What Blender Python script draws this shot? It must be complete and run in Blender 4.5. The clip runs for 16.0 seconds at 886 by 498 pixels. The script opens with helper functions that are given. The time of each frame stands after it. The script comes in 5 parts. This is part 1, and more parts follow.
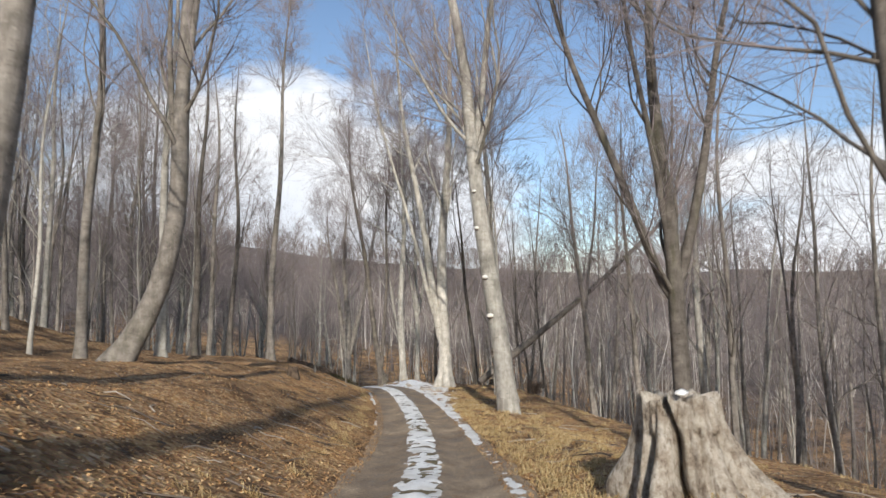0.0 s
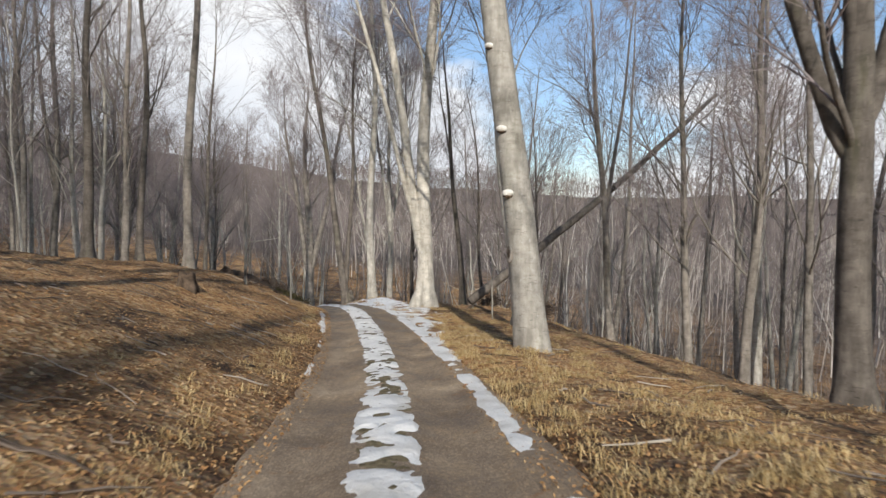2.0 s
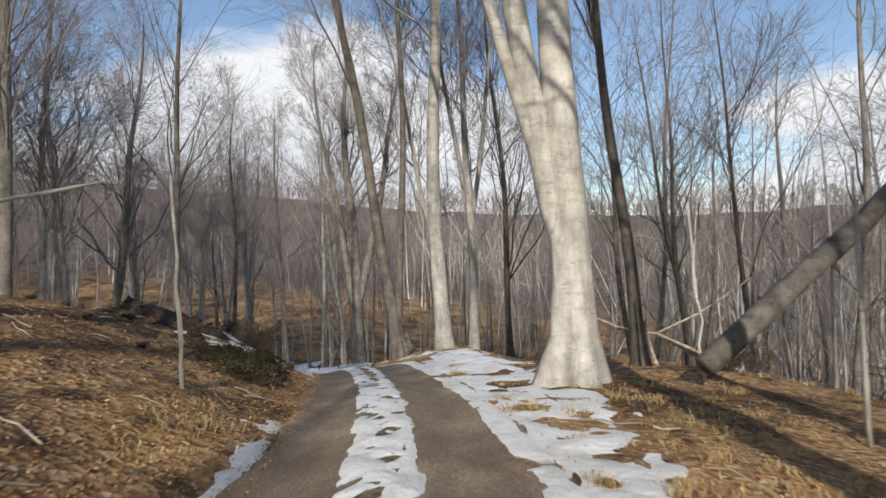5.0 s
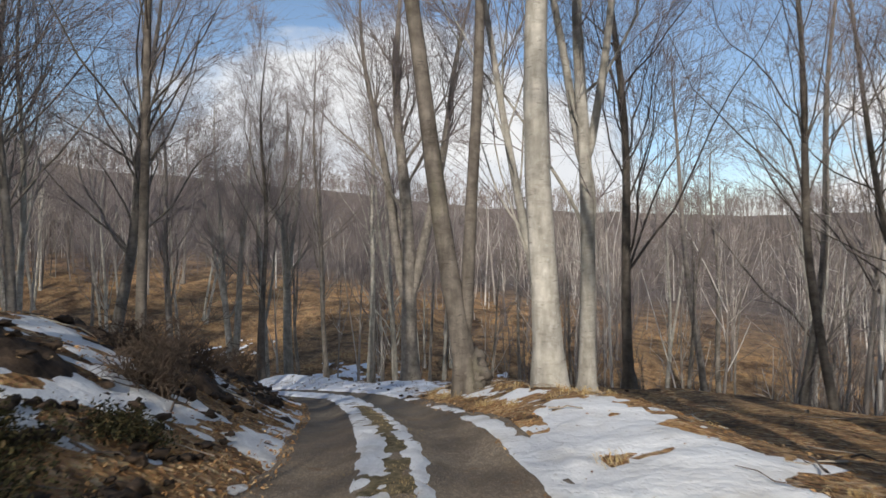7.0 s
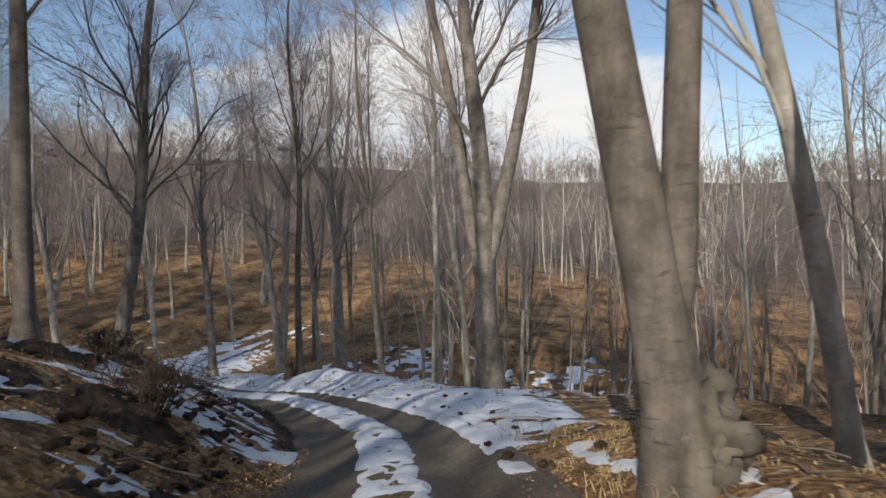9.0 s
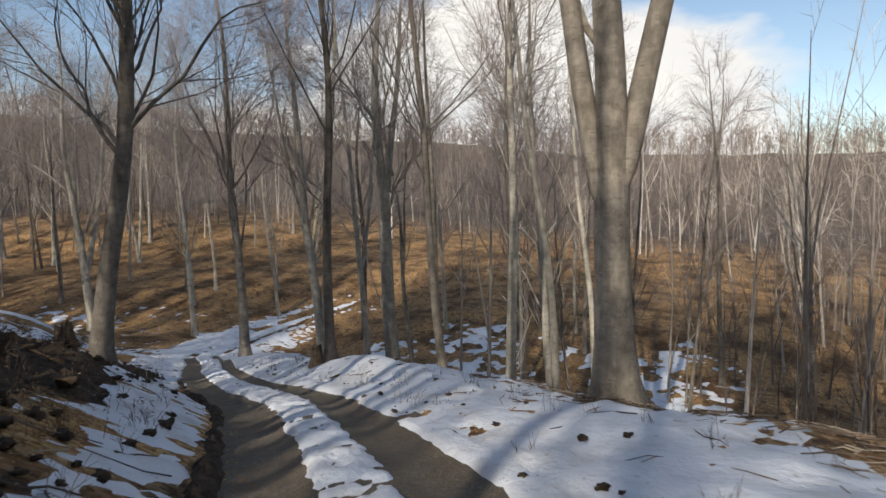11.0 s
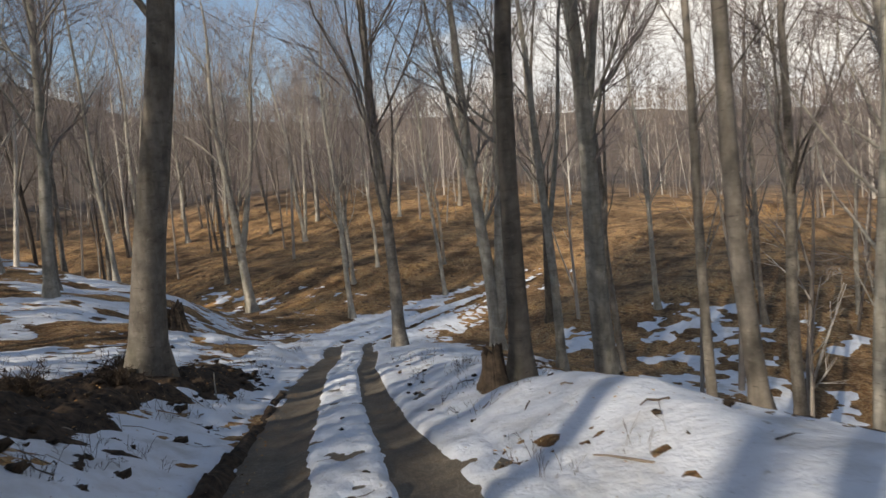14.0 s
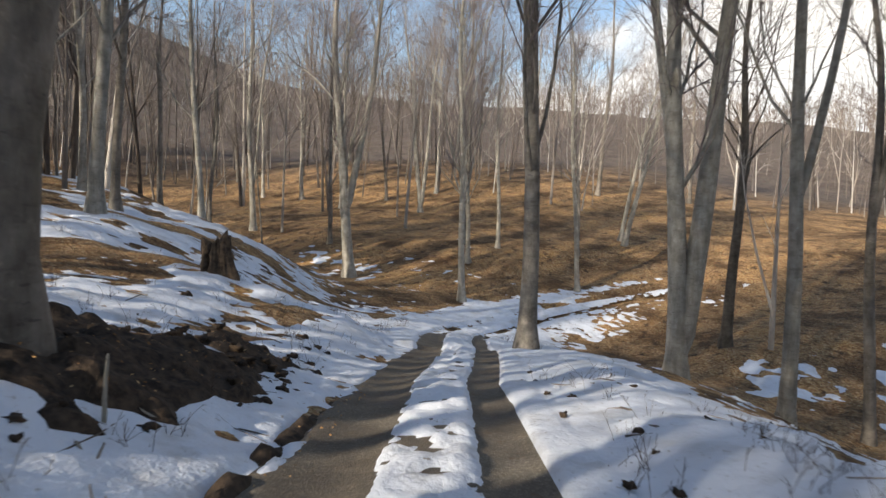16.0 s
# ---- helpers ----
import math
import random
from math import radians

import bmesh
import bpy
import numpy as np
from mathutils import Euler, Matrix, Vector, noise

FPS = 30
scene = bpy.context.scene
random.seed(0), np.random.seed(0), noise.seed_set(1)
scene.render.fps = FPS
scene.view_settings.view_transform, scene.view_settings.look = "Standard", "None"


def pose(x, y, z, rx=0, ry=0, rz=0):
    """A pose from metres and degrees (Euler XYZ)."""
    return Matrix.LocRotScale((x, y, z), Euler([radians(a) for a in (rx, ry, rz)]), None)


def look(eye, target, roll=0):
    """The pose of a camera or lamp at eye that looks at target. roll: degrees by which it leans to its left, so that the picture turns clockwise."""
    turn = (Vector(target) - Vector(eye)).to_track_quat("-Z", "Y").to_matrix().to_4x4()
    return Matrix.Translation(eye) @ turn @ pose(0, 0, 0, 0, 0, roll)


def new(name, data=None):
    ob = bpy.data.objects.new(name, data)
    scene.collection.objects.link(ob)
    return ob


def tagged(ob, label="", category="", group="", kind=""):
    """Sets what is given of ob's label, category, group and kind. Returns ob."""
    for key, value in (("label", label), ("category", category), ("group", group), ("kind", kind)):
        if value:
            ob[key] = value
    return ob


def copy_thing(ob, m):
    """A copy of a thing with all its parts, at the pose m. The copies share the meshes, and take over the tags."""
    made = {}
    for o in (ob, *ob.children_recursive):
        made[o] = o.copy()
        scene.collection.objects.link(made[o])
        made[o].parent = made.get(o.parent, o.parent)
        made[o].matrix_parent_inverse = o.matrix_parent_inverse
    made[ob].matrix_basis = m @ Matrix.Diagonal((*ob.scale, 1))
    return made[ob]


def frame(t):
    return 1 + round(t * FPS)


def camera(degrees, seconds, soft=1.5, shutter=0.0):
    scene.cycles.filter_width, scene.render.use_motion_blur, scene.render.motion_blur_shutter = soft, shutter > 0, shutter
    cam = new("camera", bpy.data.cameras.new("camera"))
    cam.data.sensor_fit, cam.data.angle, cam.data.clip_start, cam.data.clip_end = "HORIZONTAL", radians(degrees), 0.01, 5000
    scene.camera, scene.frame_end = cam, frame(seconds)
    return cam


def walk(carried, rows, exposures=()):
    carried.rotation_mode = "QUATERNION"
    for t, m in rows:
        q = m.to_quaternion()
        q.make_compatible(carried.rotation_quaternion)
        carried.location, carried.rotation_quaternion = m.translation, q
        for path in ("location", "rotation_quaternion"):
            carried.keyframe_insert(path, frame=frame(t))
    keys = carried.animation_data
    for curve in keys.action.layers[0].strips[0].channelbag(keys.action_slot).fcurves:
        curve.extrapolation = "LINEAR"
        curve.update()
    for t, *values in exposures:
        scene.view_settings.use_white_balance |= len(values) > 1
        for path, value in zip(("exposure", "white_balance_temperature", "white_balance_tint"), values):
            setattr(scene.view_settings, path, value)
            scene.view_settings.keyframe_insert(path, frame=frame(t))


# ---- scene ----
cam = camera(72.4, 16.0, soft=1.5, shutter=0.25)
PATH = [
    (0, (-0.014, -0.019, 1.383), (0.004, 3.968, 1.698), 0.00),
    (0.5, (-0.093, 1.859, 1.164), (-0.035, 5.859, 1.213), 0.28),
    (1, (-0.115, 3.773, 0.89), (0.005, 7.77, 0.82), 0.23),
    (1.5, (-0.153, 5.878, 0.578), (0.018, 9.872, 0.423), 0.45),
    (2, (-0.195, 8.233, 0.201), (-0.011, 12.223, 0.001), 1.24),
    (2.5, (-0.246, 10.747, -0.156), (-0.07, 14.737, -0.365), 2.59),
    (3, (-0.331, 13.387, -0.522), (-0.223, 17.379, -0.742), 2.48),
    (3.5, (-0.414, 16.031, -0.783), (-0.414, 20.03, -0.846), 0.99),
    (4, (-0.561, 18.717, -1.005), (-0.665, 22.715, -0.985), -0.91),
    (6.5, (-2.072, 29.85, -1.841), (-2.695, 33.802, -1.864), 0.13),
    (7, (-2.459, 31.676, -2.069), (-3.177, 35.611, -2.067), -0.34),
    (7.5, (-2.929, 33.587, -2.271), (-3.749, 37.502, -2.281), -1.02),
    (8, (-3.451, 35.52, -2.527), (-4.374, 39.411, -2.586), -1.64),
    (8.5, (-3.92, 37.255, -2.734), (-4.961, 41.116, -2.821), -1.81),
    (9, (-4.53, 38.974, -3.017), (-5.673, 42.806, -3.144), -1.71),
    (11.5, (-8.088, 47.002, -4.612), (-9.711, 50.645, -4.914), -2.35),
    (12, (-8.885, 48.369, -4.9), (-10.648, 51.942, -5.247), -3.45),
    (12.5, (-9.737, 49.687, -5.213), (-11.651, 53.177, -5.603), -5.08),
    (13, (-10.643, 50.994, -5.512), (-12.746, 54.374, -5.904), -5.34),
    (13.5, (-11.711, 52.334, -5.807), (-13.993, 55.602, -6.147), -5.89),
    (14, (-12.889, 53.652, -6.128), (-15.35, 56.789, -6.455), -5.04),
    (14.5, (-14.221, 54.92, -6.512), (-16.855, 57.914, -6.821), -3.60),
    (15, (-15.656, 56.199, -6.937), (-18.449, 59.048, -7.228), -1.92),
    (15.5, (-17.219, 57.492, -7.36), (-20.13, 60.218, -7.658), -0.30),
    (16, (-18.919, 58.917, -7.873), (-21.918, 61.542, -8.217), 1.98),
]
walk(cam, [(t, look(eye, target, roll)) for t, eye, target, roll in PATH],
     exposures=[(0.0, 0.10, 6300, 10), (2.5, 0.0, 6350, 10), (4.0, 0.0, 6350, 10), (6.5, -0.12, 6420, 10), (9.0, -0.12, 6560, 10), (11.5, 0.06, 7050, 10), (13.0, 0.10, 7200, 10), (14.5, 0.10, 7150, 10), (16.0, 0.44, 7100, 10)])

# ---- light ----
SUN_YAW, SUN_UP = 1.0, 28.0          # where the light travels to, and the sun's height
world = bpy.data.worlds.new("world")
scene.world = world
world.use_nodes = True
wt = world.node_tree
sky = wt.nodes.new("ShaderNodeTexSky")
sky.sky_type = "NISHITA"
sky.sun_disc = False
sky.sun_elevation = radians(SUN_UP)
sky.sun_rotation = radians(180 - SUN_YAW)
sky.air_density, sky.dust_density, sky.ozone_density = 1.0, 0.6, 1.5
wt.nodes["Background"].inputs["Strength"].default_value = 0.145
wt.links.new(sky.outputs["Color"], wt.nodes["Background"].inputs["Color"])
sun = new("sun", bpy.data.lights.new("sun", "SUN"))
sun.data.energy = 4.2
sun.data.angle = radians(0.5)
sun.data.color = (1.0, 0.945, 0.86)
a, b = radians(SUN_YAW), radians(SUN_UP)
sun.matrix_world = look((40, -100, 90), (40 - math.sin(a) * math.cos(b), -100 + math.cos(a) * math.cos(b), 90 - math.sin(b)))

# ---- the lie of the land ----
def sstep(lo, hi, x):
    t = np.clip((x - lo) / (hi - lo), 0, 1)
    return t * t * (3 - 2 * t)


def hash01(i, j, k):
    n = (i.astype(np.int64) * 374761393 + j.astype(np.int64) * 668265263 + k * 974634777) & 0xFFFFFFFF
    n = ((n ^ (n >> 13)) * 1274126177) & 0xFFFFFFFF
    return ((n ^ (n >> 16)) & 0xFFFF) / 65535.0


def vnoise(x, y, k=0):
    i, j = np.floor(x), np.floor(y)
    u, v = x - i, y - j
    u, v = u * u * (3 - 2 * u), v * v * (3 - 2 * v)
    a = hash01(i, j, k) * (1 - u) + hash01(i + 1, j, k) * u
    b = hash01(i, j + 1, k) * (1 - u) + hash01(i + 1, j + 1, k) * u
    return a * (1 - v) + b * v - 0.5


def fbm(x, y, k=0, octaves=4):
    out, amp = 0.0, 1.0
    for n in range(octaves):
        ca, sa = math.cos(n * 1.1), math.sin(n * 1.1)
        out = out + amp * vnoise((x * ca - y * sa) * 2 ** n, (x * sa + y * ca) * 2 ** n, k + n)
        amp *= 0.5
    return out


# the middle of the track: x, y, z
LINE = np.array([
    (-0.1, -60, 6.3), (-0.2, -30, 3.2), (-0.3, -12, 1.25), (-0.3, 0, -0.05), (-0.38, 3.8, -0.51), (-0.38, 8.2, -1.15),
    (-0.39, 10.7, -1.5), (-0.51, 13.31, -1.86), (-0.65, 16.01, -2.16), (-0.87, 18.71, -2.42), (-1.54, 24.31, -2.85), (-2.29, 29.82, -3.25),
    (-3.02, 33.53, -3.62), (-3.95, 37.16, -4.08), (-4.6, 39.1, -4.37), (-6.15, 43.12, -5.25), (-8.0, 47.0, -6.06), (-9.81, 49.56, -6.67),
    (-11.94, 52.15, -7.29), (-14.35, 54.71, -7.93), (-17.45, 57.31, -8.75), (-20.6, 60.1, -9.6), (-25.2, 64.9, -10.75), (-29.5, 69.2, -11.75),
    (-34.5, 73.6, -12.85), (-38.3, 78, -13.9), (-40.2, 82.6, -14.3), (-40.0, 87.2, -14.0), (-38.3, 92, -13.4), (-36.0, 97.2, -12.6),
    (-32.5, 104, -11.4), (-26, 114, -9.8)])


def curve_points(line, step=0.4):
    """Catmull-Rom through the knots, at an even step."""
    p = np.vstack([2 * line[0] - line[1], line, 2 * line[-1] - line[-2]])
    out = []
    for n in range(1, len(p) - 2):
        t = np.linspace(0, 1, 24, endpoint=False)[:, None]
        a, b, c, d = p[n - 1], p[n], p[n + 1], p[n + 2]
        out.append(0.5 * (2 * b + (c - a) * t + (2 * a - 5 * b + 4 * c - d) * t ** 2 + (3 * b - a - 3 * c + d) * t ** 3))
    out = np.vstack(out)
    s = np.r_[0, np.cumsum(np.linalg.norm(np.diff(out[:, :2], axis=0), axis=1))]
    at = np.arange(0, s[-1], step)
    return np.stack([np.interp(at, s, out[:, k]) for k in range(3)], 1), at


ROAD, ROAD_S = curve_points(LINE)
ROAD_S = ROAD_S - ROAD_S[np.argmin(np.abs(ROAD[:, 1]))]          # station 0 where the film begins
TAN = np.gradient(ROAD[:, :2], axis=0)
TAN /= np.linalg.norm(TAN, axis=1)[:, None]
# the ruts weave a little to either side of that line
WEAVE = np.interp(ROAD_S, [-20, 8, 18, 24, 32, 40, 46, 51, 56, 62, 66, 70, 74, 80, 88], [0, -0.08, -0.12, -0.18, -0.05, 0.04, 0.03, -0.12, -0.08, -0.22, -0.15, 0.15, 0.45, 0.3, 0])
ROAD[:, 0] -= TAN[:, 1] * WEAVE
ROAD[:, 1] += TAN[:, 0] * WEAVE
TAN = np.gradient(ROAD[:, :2], axis=0)
TAN /= np.linalg.norm(TAN, axis=1)[:, None]


BEND = np.gradient(np.unwrap(np.arctan2(TAN[:, 1], TAN[:, 0])), ROAD_S)
BEND = np.convolve(np.pad(BEND, 3, "edge"), np.ones(7) / 7, "valid")


def road_coords(x, y):
    """Station along the track, distance to its left, height of the track there."""
    x, y = np.atleast_1d(np.asarray(x, float)).ravel(), np.atleast_1d(np.asarray(y, float)).ravel()
    s, d, z = np.empty(len(x)), np.empty(len(x)), np.empty(len(x))
    for lo in range(0, len(x), 20000):
        hi = min(lo + 20000, len(x))
        q = (x[lo:hi, None] - ROAD[None, :, 0]) ** 2 + (y[lo:hi, None] - ROAD[None, :, 1]) ** 2
        n = q.argmin(1)
        off = np.stack([x[lo:hi] - ROAD[n, 0], y[lo:hi] - ROAD[n, 1]], 1)
        along = (off * TAN[n]).sum(1)
        side = TAN[n, 0] * off[:, 1] - TAN[n, 1] * off[:, 0]
        dist = np.sqrt(q[np.arange(hi - lo), n])
        d[lo:hi] = np.where(dist < 1.0, side, np.sign(side) * np.maximum(np.abs(side), np.sqrt(np.maximum(dist ** 2 - along ** 2, 0))))
        d[lo:hi] = np.where(np.abs(along) > 1.0, np.sign(side) * dist, d[lo:hi])
        s[lo:hi] = ROAD_S[n] + np.clip(along / np.clip(1 - BEND[n] * side, 0.4, 2.5), -0.5, 0.5)
        z[lo:hi] = np.interp(s[lo:hi], ROAD_S, ROAD[:, 2])
    return s, d, z


def ravine(x, y):
    """Along and across the stream bed that the track crosses, and the height of its floor."""
    u = (x + 42) * 0.985 + (y - 80) * 0.17
    v = (x + 42) * -0.17 + (y - 80) * 0.985
    return u, v, np.interp(u, [-120, -38, 0, 24, 60, 120, 300], [-4, -13.3, -14.7, -15.6, -18, -20, -20])


def land(x, y):
    """Height of the ground, without the fine relief of the track."""
    x, y = np.asarray(x, float).ravel(), np.asarray(y, float).ravel()
    s, d, zr = road_coords(x, y)
    left, right = np.maximum(d, 0), np.maximum(-d, 0)
    late = sstep(34, 52, s)
    # bank on the left
    climb = np.interp(left, [0, 1.15, 1.8, 4.5, 7.0, 14, 40], [0, 0, 0.24, 1.35, 1.75, 2.0, 3.0])
    climb2 = np.interp(left, [0, 1.3, 1.8, 3.0, 6.0, 15, 40], [0, 0, 0.12, 0.74, 1.62, 3.2, 6.5])
    up = climb * (1 - late) + climb2 * late * np.interp(s, [60, 66, 75, 85], [1, 0.78, 0.78, 1.4])
    # the track is cut into the hillside where it bends
    cut = sstep(33, 40, s) * sstep(66, 58, s)
    up = up * (1 - cut) + np.interp(left, [0, 1.2, 1.7, 3.0, 4.4, 7.0, 14, 40], [0, 0, 0.25, 1.12, 1.72, 2.05, 2.5, 4.0]) * cut
    # shoulder and drop on the right
    further = sstep(50, 58, s)
    lip = np.interp(s, [0, 12, 34, 42], [8.5, 6.4, 6.4, 9.0]) - 4.5 * sstep(44, 55, s)
    over = np.maximum(right - lip, 0)
    down = (0.04 + 0.09 * further) * np.maximum(np.minimum(right, lip) - 1.6 - 1.2 * further, 0) + over * (0.2 + 0.22 * sstep(0, 4, over))
    near = zr + up - down + np.interp(s, [-20, 0, 7, 19, 25, 35, 39, 44, 49, 59, 63, 67, 72, 82], [0.2, 0.3, 0.3, 0.22, 0, 0, 0.5, 0.55, 0.15, 0.18, 0.42, 0.42, 0.22, 0]) * np.exp(-((right - 2.9) / 1.15) ** 2)
    u, v, floor = ravine(x, y)
    inner = np.interp(y + 0.25 * x, LINE[3:26, 1] + 0.25 * LINE[3:26, 0], LINE[3:26, 2]) + 3.4 + 0.07 * left
    k = sstep(11, 26, left) * (1 - sstep(56, 64, s))
    near = near * (1 - k) + inner * k
    near = np.where(d < 0, np.logaddexp(near / 1.2, floor / 1.2) * 1.2, near)
    # far slope, across the stream
    spur = np.interp(u, [-40, -20, 0, 20], [1.1, 1.0, 0.62, 0.45])          # lower towards the stream's mouth
    opposite = floor + np.interp(v, [-10, 0, 5, 10, 16], [0, 0.7, 1.5, 2.6, 3.3]) + spur * np.interp(v, [16, 24, 38, 55, 80, 140], [0, 1.1, 4.7, 7.2, 9.5, 16])
    w = sstep(-9, 3, v)
    crossing = sstep(12, 5, np.abs(d)) * (s > 80)
    close = near * (1 - w) + opposite * w
    close = close * (1 - crossing) + (zr + 0.12 * d) * crossing
    # hills all round
    dx, dy = x + 8, y - 40
    r = np.hypot(dx, dy)
    yaw = np.degrees(np.arctan2(-dx, dy))
    top = np.interp(yaw, [-180, -100, -50, -26, -11, 0, 10, 18, 36, 60, 80, 100, 130, 180], [24, 14, 14, 18, 20, 23, 30, 38, 48, 56, 98, 100, 60, 24])
    far = -17 + (top + 17) * (0.35 * sstep(50, 200, r) + 0.65 * sstep(130, 460, r)) + 6.5 * fbm(x / 70, y / 70, 83, 4) * sstep(120, 300, r)
    behind = sstep(10, -25, y)
    far = far * (1 - behind) + (zr + 0.05 * d) * behind
    edge = sstep(28, 85, np.abs(d)) * (1 - sstep(-10, 8, v) * sstep(90, 60, np.abs(d)))
    z = close * (1 - edge) + far * edge
    rough = sstep(1.4, 3.5, np.abs(d))
    return z + rough * (0.30 * fbm(x / 5.0, y / 5.0, 3, 3) + 0.10 * fbm(x / 0.9, y / 0.9, 9, 3))


def road_relief(s, d):
    """The two worn ruts and the raised strip between them."""
    rut = np.exp(-((np.abs(d) - 0.74) / 0.3) ** 4)
    return -0.055 * rut + 0.03 * np.exp(-(d / 0.3) ** 2) + 0.005 * vnoise(s * 1.2, d * 5, 5) * (1 - 0.85 * rut)


def ground_z(x, y):
    s, d, zr = road_coords(x, y)
    return land(x, y) + np.where(np.abs(d) < 1.6, road_relief(s, d), 0)

# ---- materials ----
def material(name):
    m = bpy.data.materials.new(name)
    m.use_nodes = True
    return m, m.node_tree.nodes, m.node_tree.links, m.node_tree.nodes["Principled BSDF"]


def ramp(nodes, stops):
    r = nodes.new("ShaderNodeValToRGB")
    while len(r.color_ramp.elements) < len(stops):
        r.color_ramp.elements.new(0.5)
    for e, (at, c) in zip(r.color_ramp.elements, stops):
        e.position, e.color = at, (*c, 1) if len(c) == 3 else c
    return r


def tex_noise(nodes, links, vec, scale, detail=4.0, rough=0.55):
    n = nodes.new("ShaderNodeTexNoise")
    n.inputs["Scale"].default_value, n.inputs["Detail"].default_value, n.inputs["Roughness"].default_value = scale, detail, rough
    links.new(vec, n.inputs["Vector"])
    return n


def mix_col(nodes, links, fac, a, b, mode="MIX"):
    m = nodes.new("ShaderNodeMix")
    m.data_type, m.blend_type = "RGBA", mode
    for sock, v in ((m.inputs[0], fac), (m.inputs[6], a), (m.inputs[7], b)):
        if isinstance(v, (int, float)):
            sock.default_value = v
        elif isinstance(v, tuple):
            sock.default_value = (*v, 1)
        else:
            links.new(v, sock)
    return m.outputs[2]


def bump(nodes, links, height, strength, dist, bsdf, normal=None):
    b = nodes.new("ShaderNodeBump")
    b.inputs["Strength"].default_value, b.inputs["Distance"].default_value = strength, dist
    links.new(height, b.inputs["Height"])
    if normal:
        links.new(normal, b.inputs["Normal"])
    links.new(b.outputs["Normal"], bsdf.inputs["Normal"])
    return b.outputs["Normal"]


def coord(nodes, links, scale=(1, 1, 1)):
    c, m = nodes.new("ShaderNodeTexCoord"), nodes.new("ShaderNodeMapping")
    m.inputs["Scale"].default_value = scale
    links.new(c.outputs["Object"], m.inputs["Vector"])
    return m.outputs["Vector"]


def litter_material():
    m, n, l, p = material("leaf_litter")
    v = coord(n, l)
    warp = tex_noise(n, l, v, 6, 2)
    add = n.new("ShaderNodeVectorMath")
    add.operation = "MULTIPLY_ADD"
    l.new(warp.outputs["Color"], add.inputs[0])
    add.inputs[1].default_value = (0.06, 0.06, 0.06)
    l.new(v, add.inputs[2])
    cell = n.new("ShaderNodeTexVoronoi")
    cell.inputs["Scale"].default_value = 15
    l.new(add.outputs[0], cell.inputs["Vector"])
    sep = n.new("ShaderNodeSeparateColor")
    l.new(cell.outputs["Color"], sep.inputs["Color"])
    leaf = ramp(n, [(0.0, (0.18, 0.095, 0.039)), (0.3, (0.32, 0.178, 0.076)), (0.6, (0.43, 0.258, 0.115)), (0.85, (0.51, 0.335, 0.165)), (1.0, (0.60, 0.44, 0.25))])
    l.new(sep.outputs["Red"], leaf.inputs["Fac"])
    big = tex_noise(n, l, v, 0.35, 5, 0.6)
    patch = ramp(n, [(0.38, (0.33, 0.31, 0.31)), (0.53, (0.88, 0.87, 0.9)), (0.68, (1.2, 1.12, 0.98))])
    l.new(big.outputs["Fac"], patch.inputs["Fac"])
    col = mix_col(n, l, 1.0, leaf.outputs["Color"], patch.outputs["Color"], "MULTIPLY")
    # open leaf litter near the track, brushwood and twigs over it farther out in the forest
    off = n.new("ShaderNodeVectorMath")
    off.operation = "DISTANCE"
    l.new(v, off.inputs[0])
    off.inputs[1].default_value = (-30, 55, -8)
    far = n.new("ShaderNodeMapRange")
    far.inputs["From Min"].default_value, far.inputs["From Max"].default_value = 72, 105
    l.new(off.outputs["Value"], far.inputs["Value"])
    brush = ramp(n, [(0.35, (0.112, 0.087, 0.07)), (0.65, (0.18, 0.142, 0.114))])
    l.new(big.outputs["Fac"], brush.inputs["Fac"])
    col = mix_col(n, l, far.outputs["Result"], col, brush.outputs["Color"])
    soil = tex_noise(n, l, v, 1.7, 6, 0.65)
    soil_fac = ramp(n, [(0.53, (0, 0, 0)), (0.66, (1, 1, 1))])
    l.new(soil.outputs["Fac"], soil_fac.inputs["Fac"])
    col = mix_col(n, l, soil_fac.outputs["Color"], col, (0.075, 0.045, 0.026))
    fine = tex_noise(n, l, v, 40, 3)
    col = mix_col(n, l, 0.5, col, fine.outputs["Color"], "SOFT_LIGHT")
    l.new(col, p.inputs["Base Color"])
    p.inputs["Roughness"].default_value = 0.9
    p.inputs["Specular IOR Level"].default_value = 0.2
    b1 = bump(n, l, soil.outputs["Fac"], 0.6, 0.10, p)
    bump(n, l, cell.outputs["Distance"], 0.8, 0.03, p, b1)
    return m


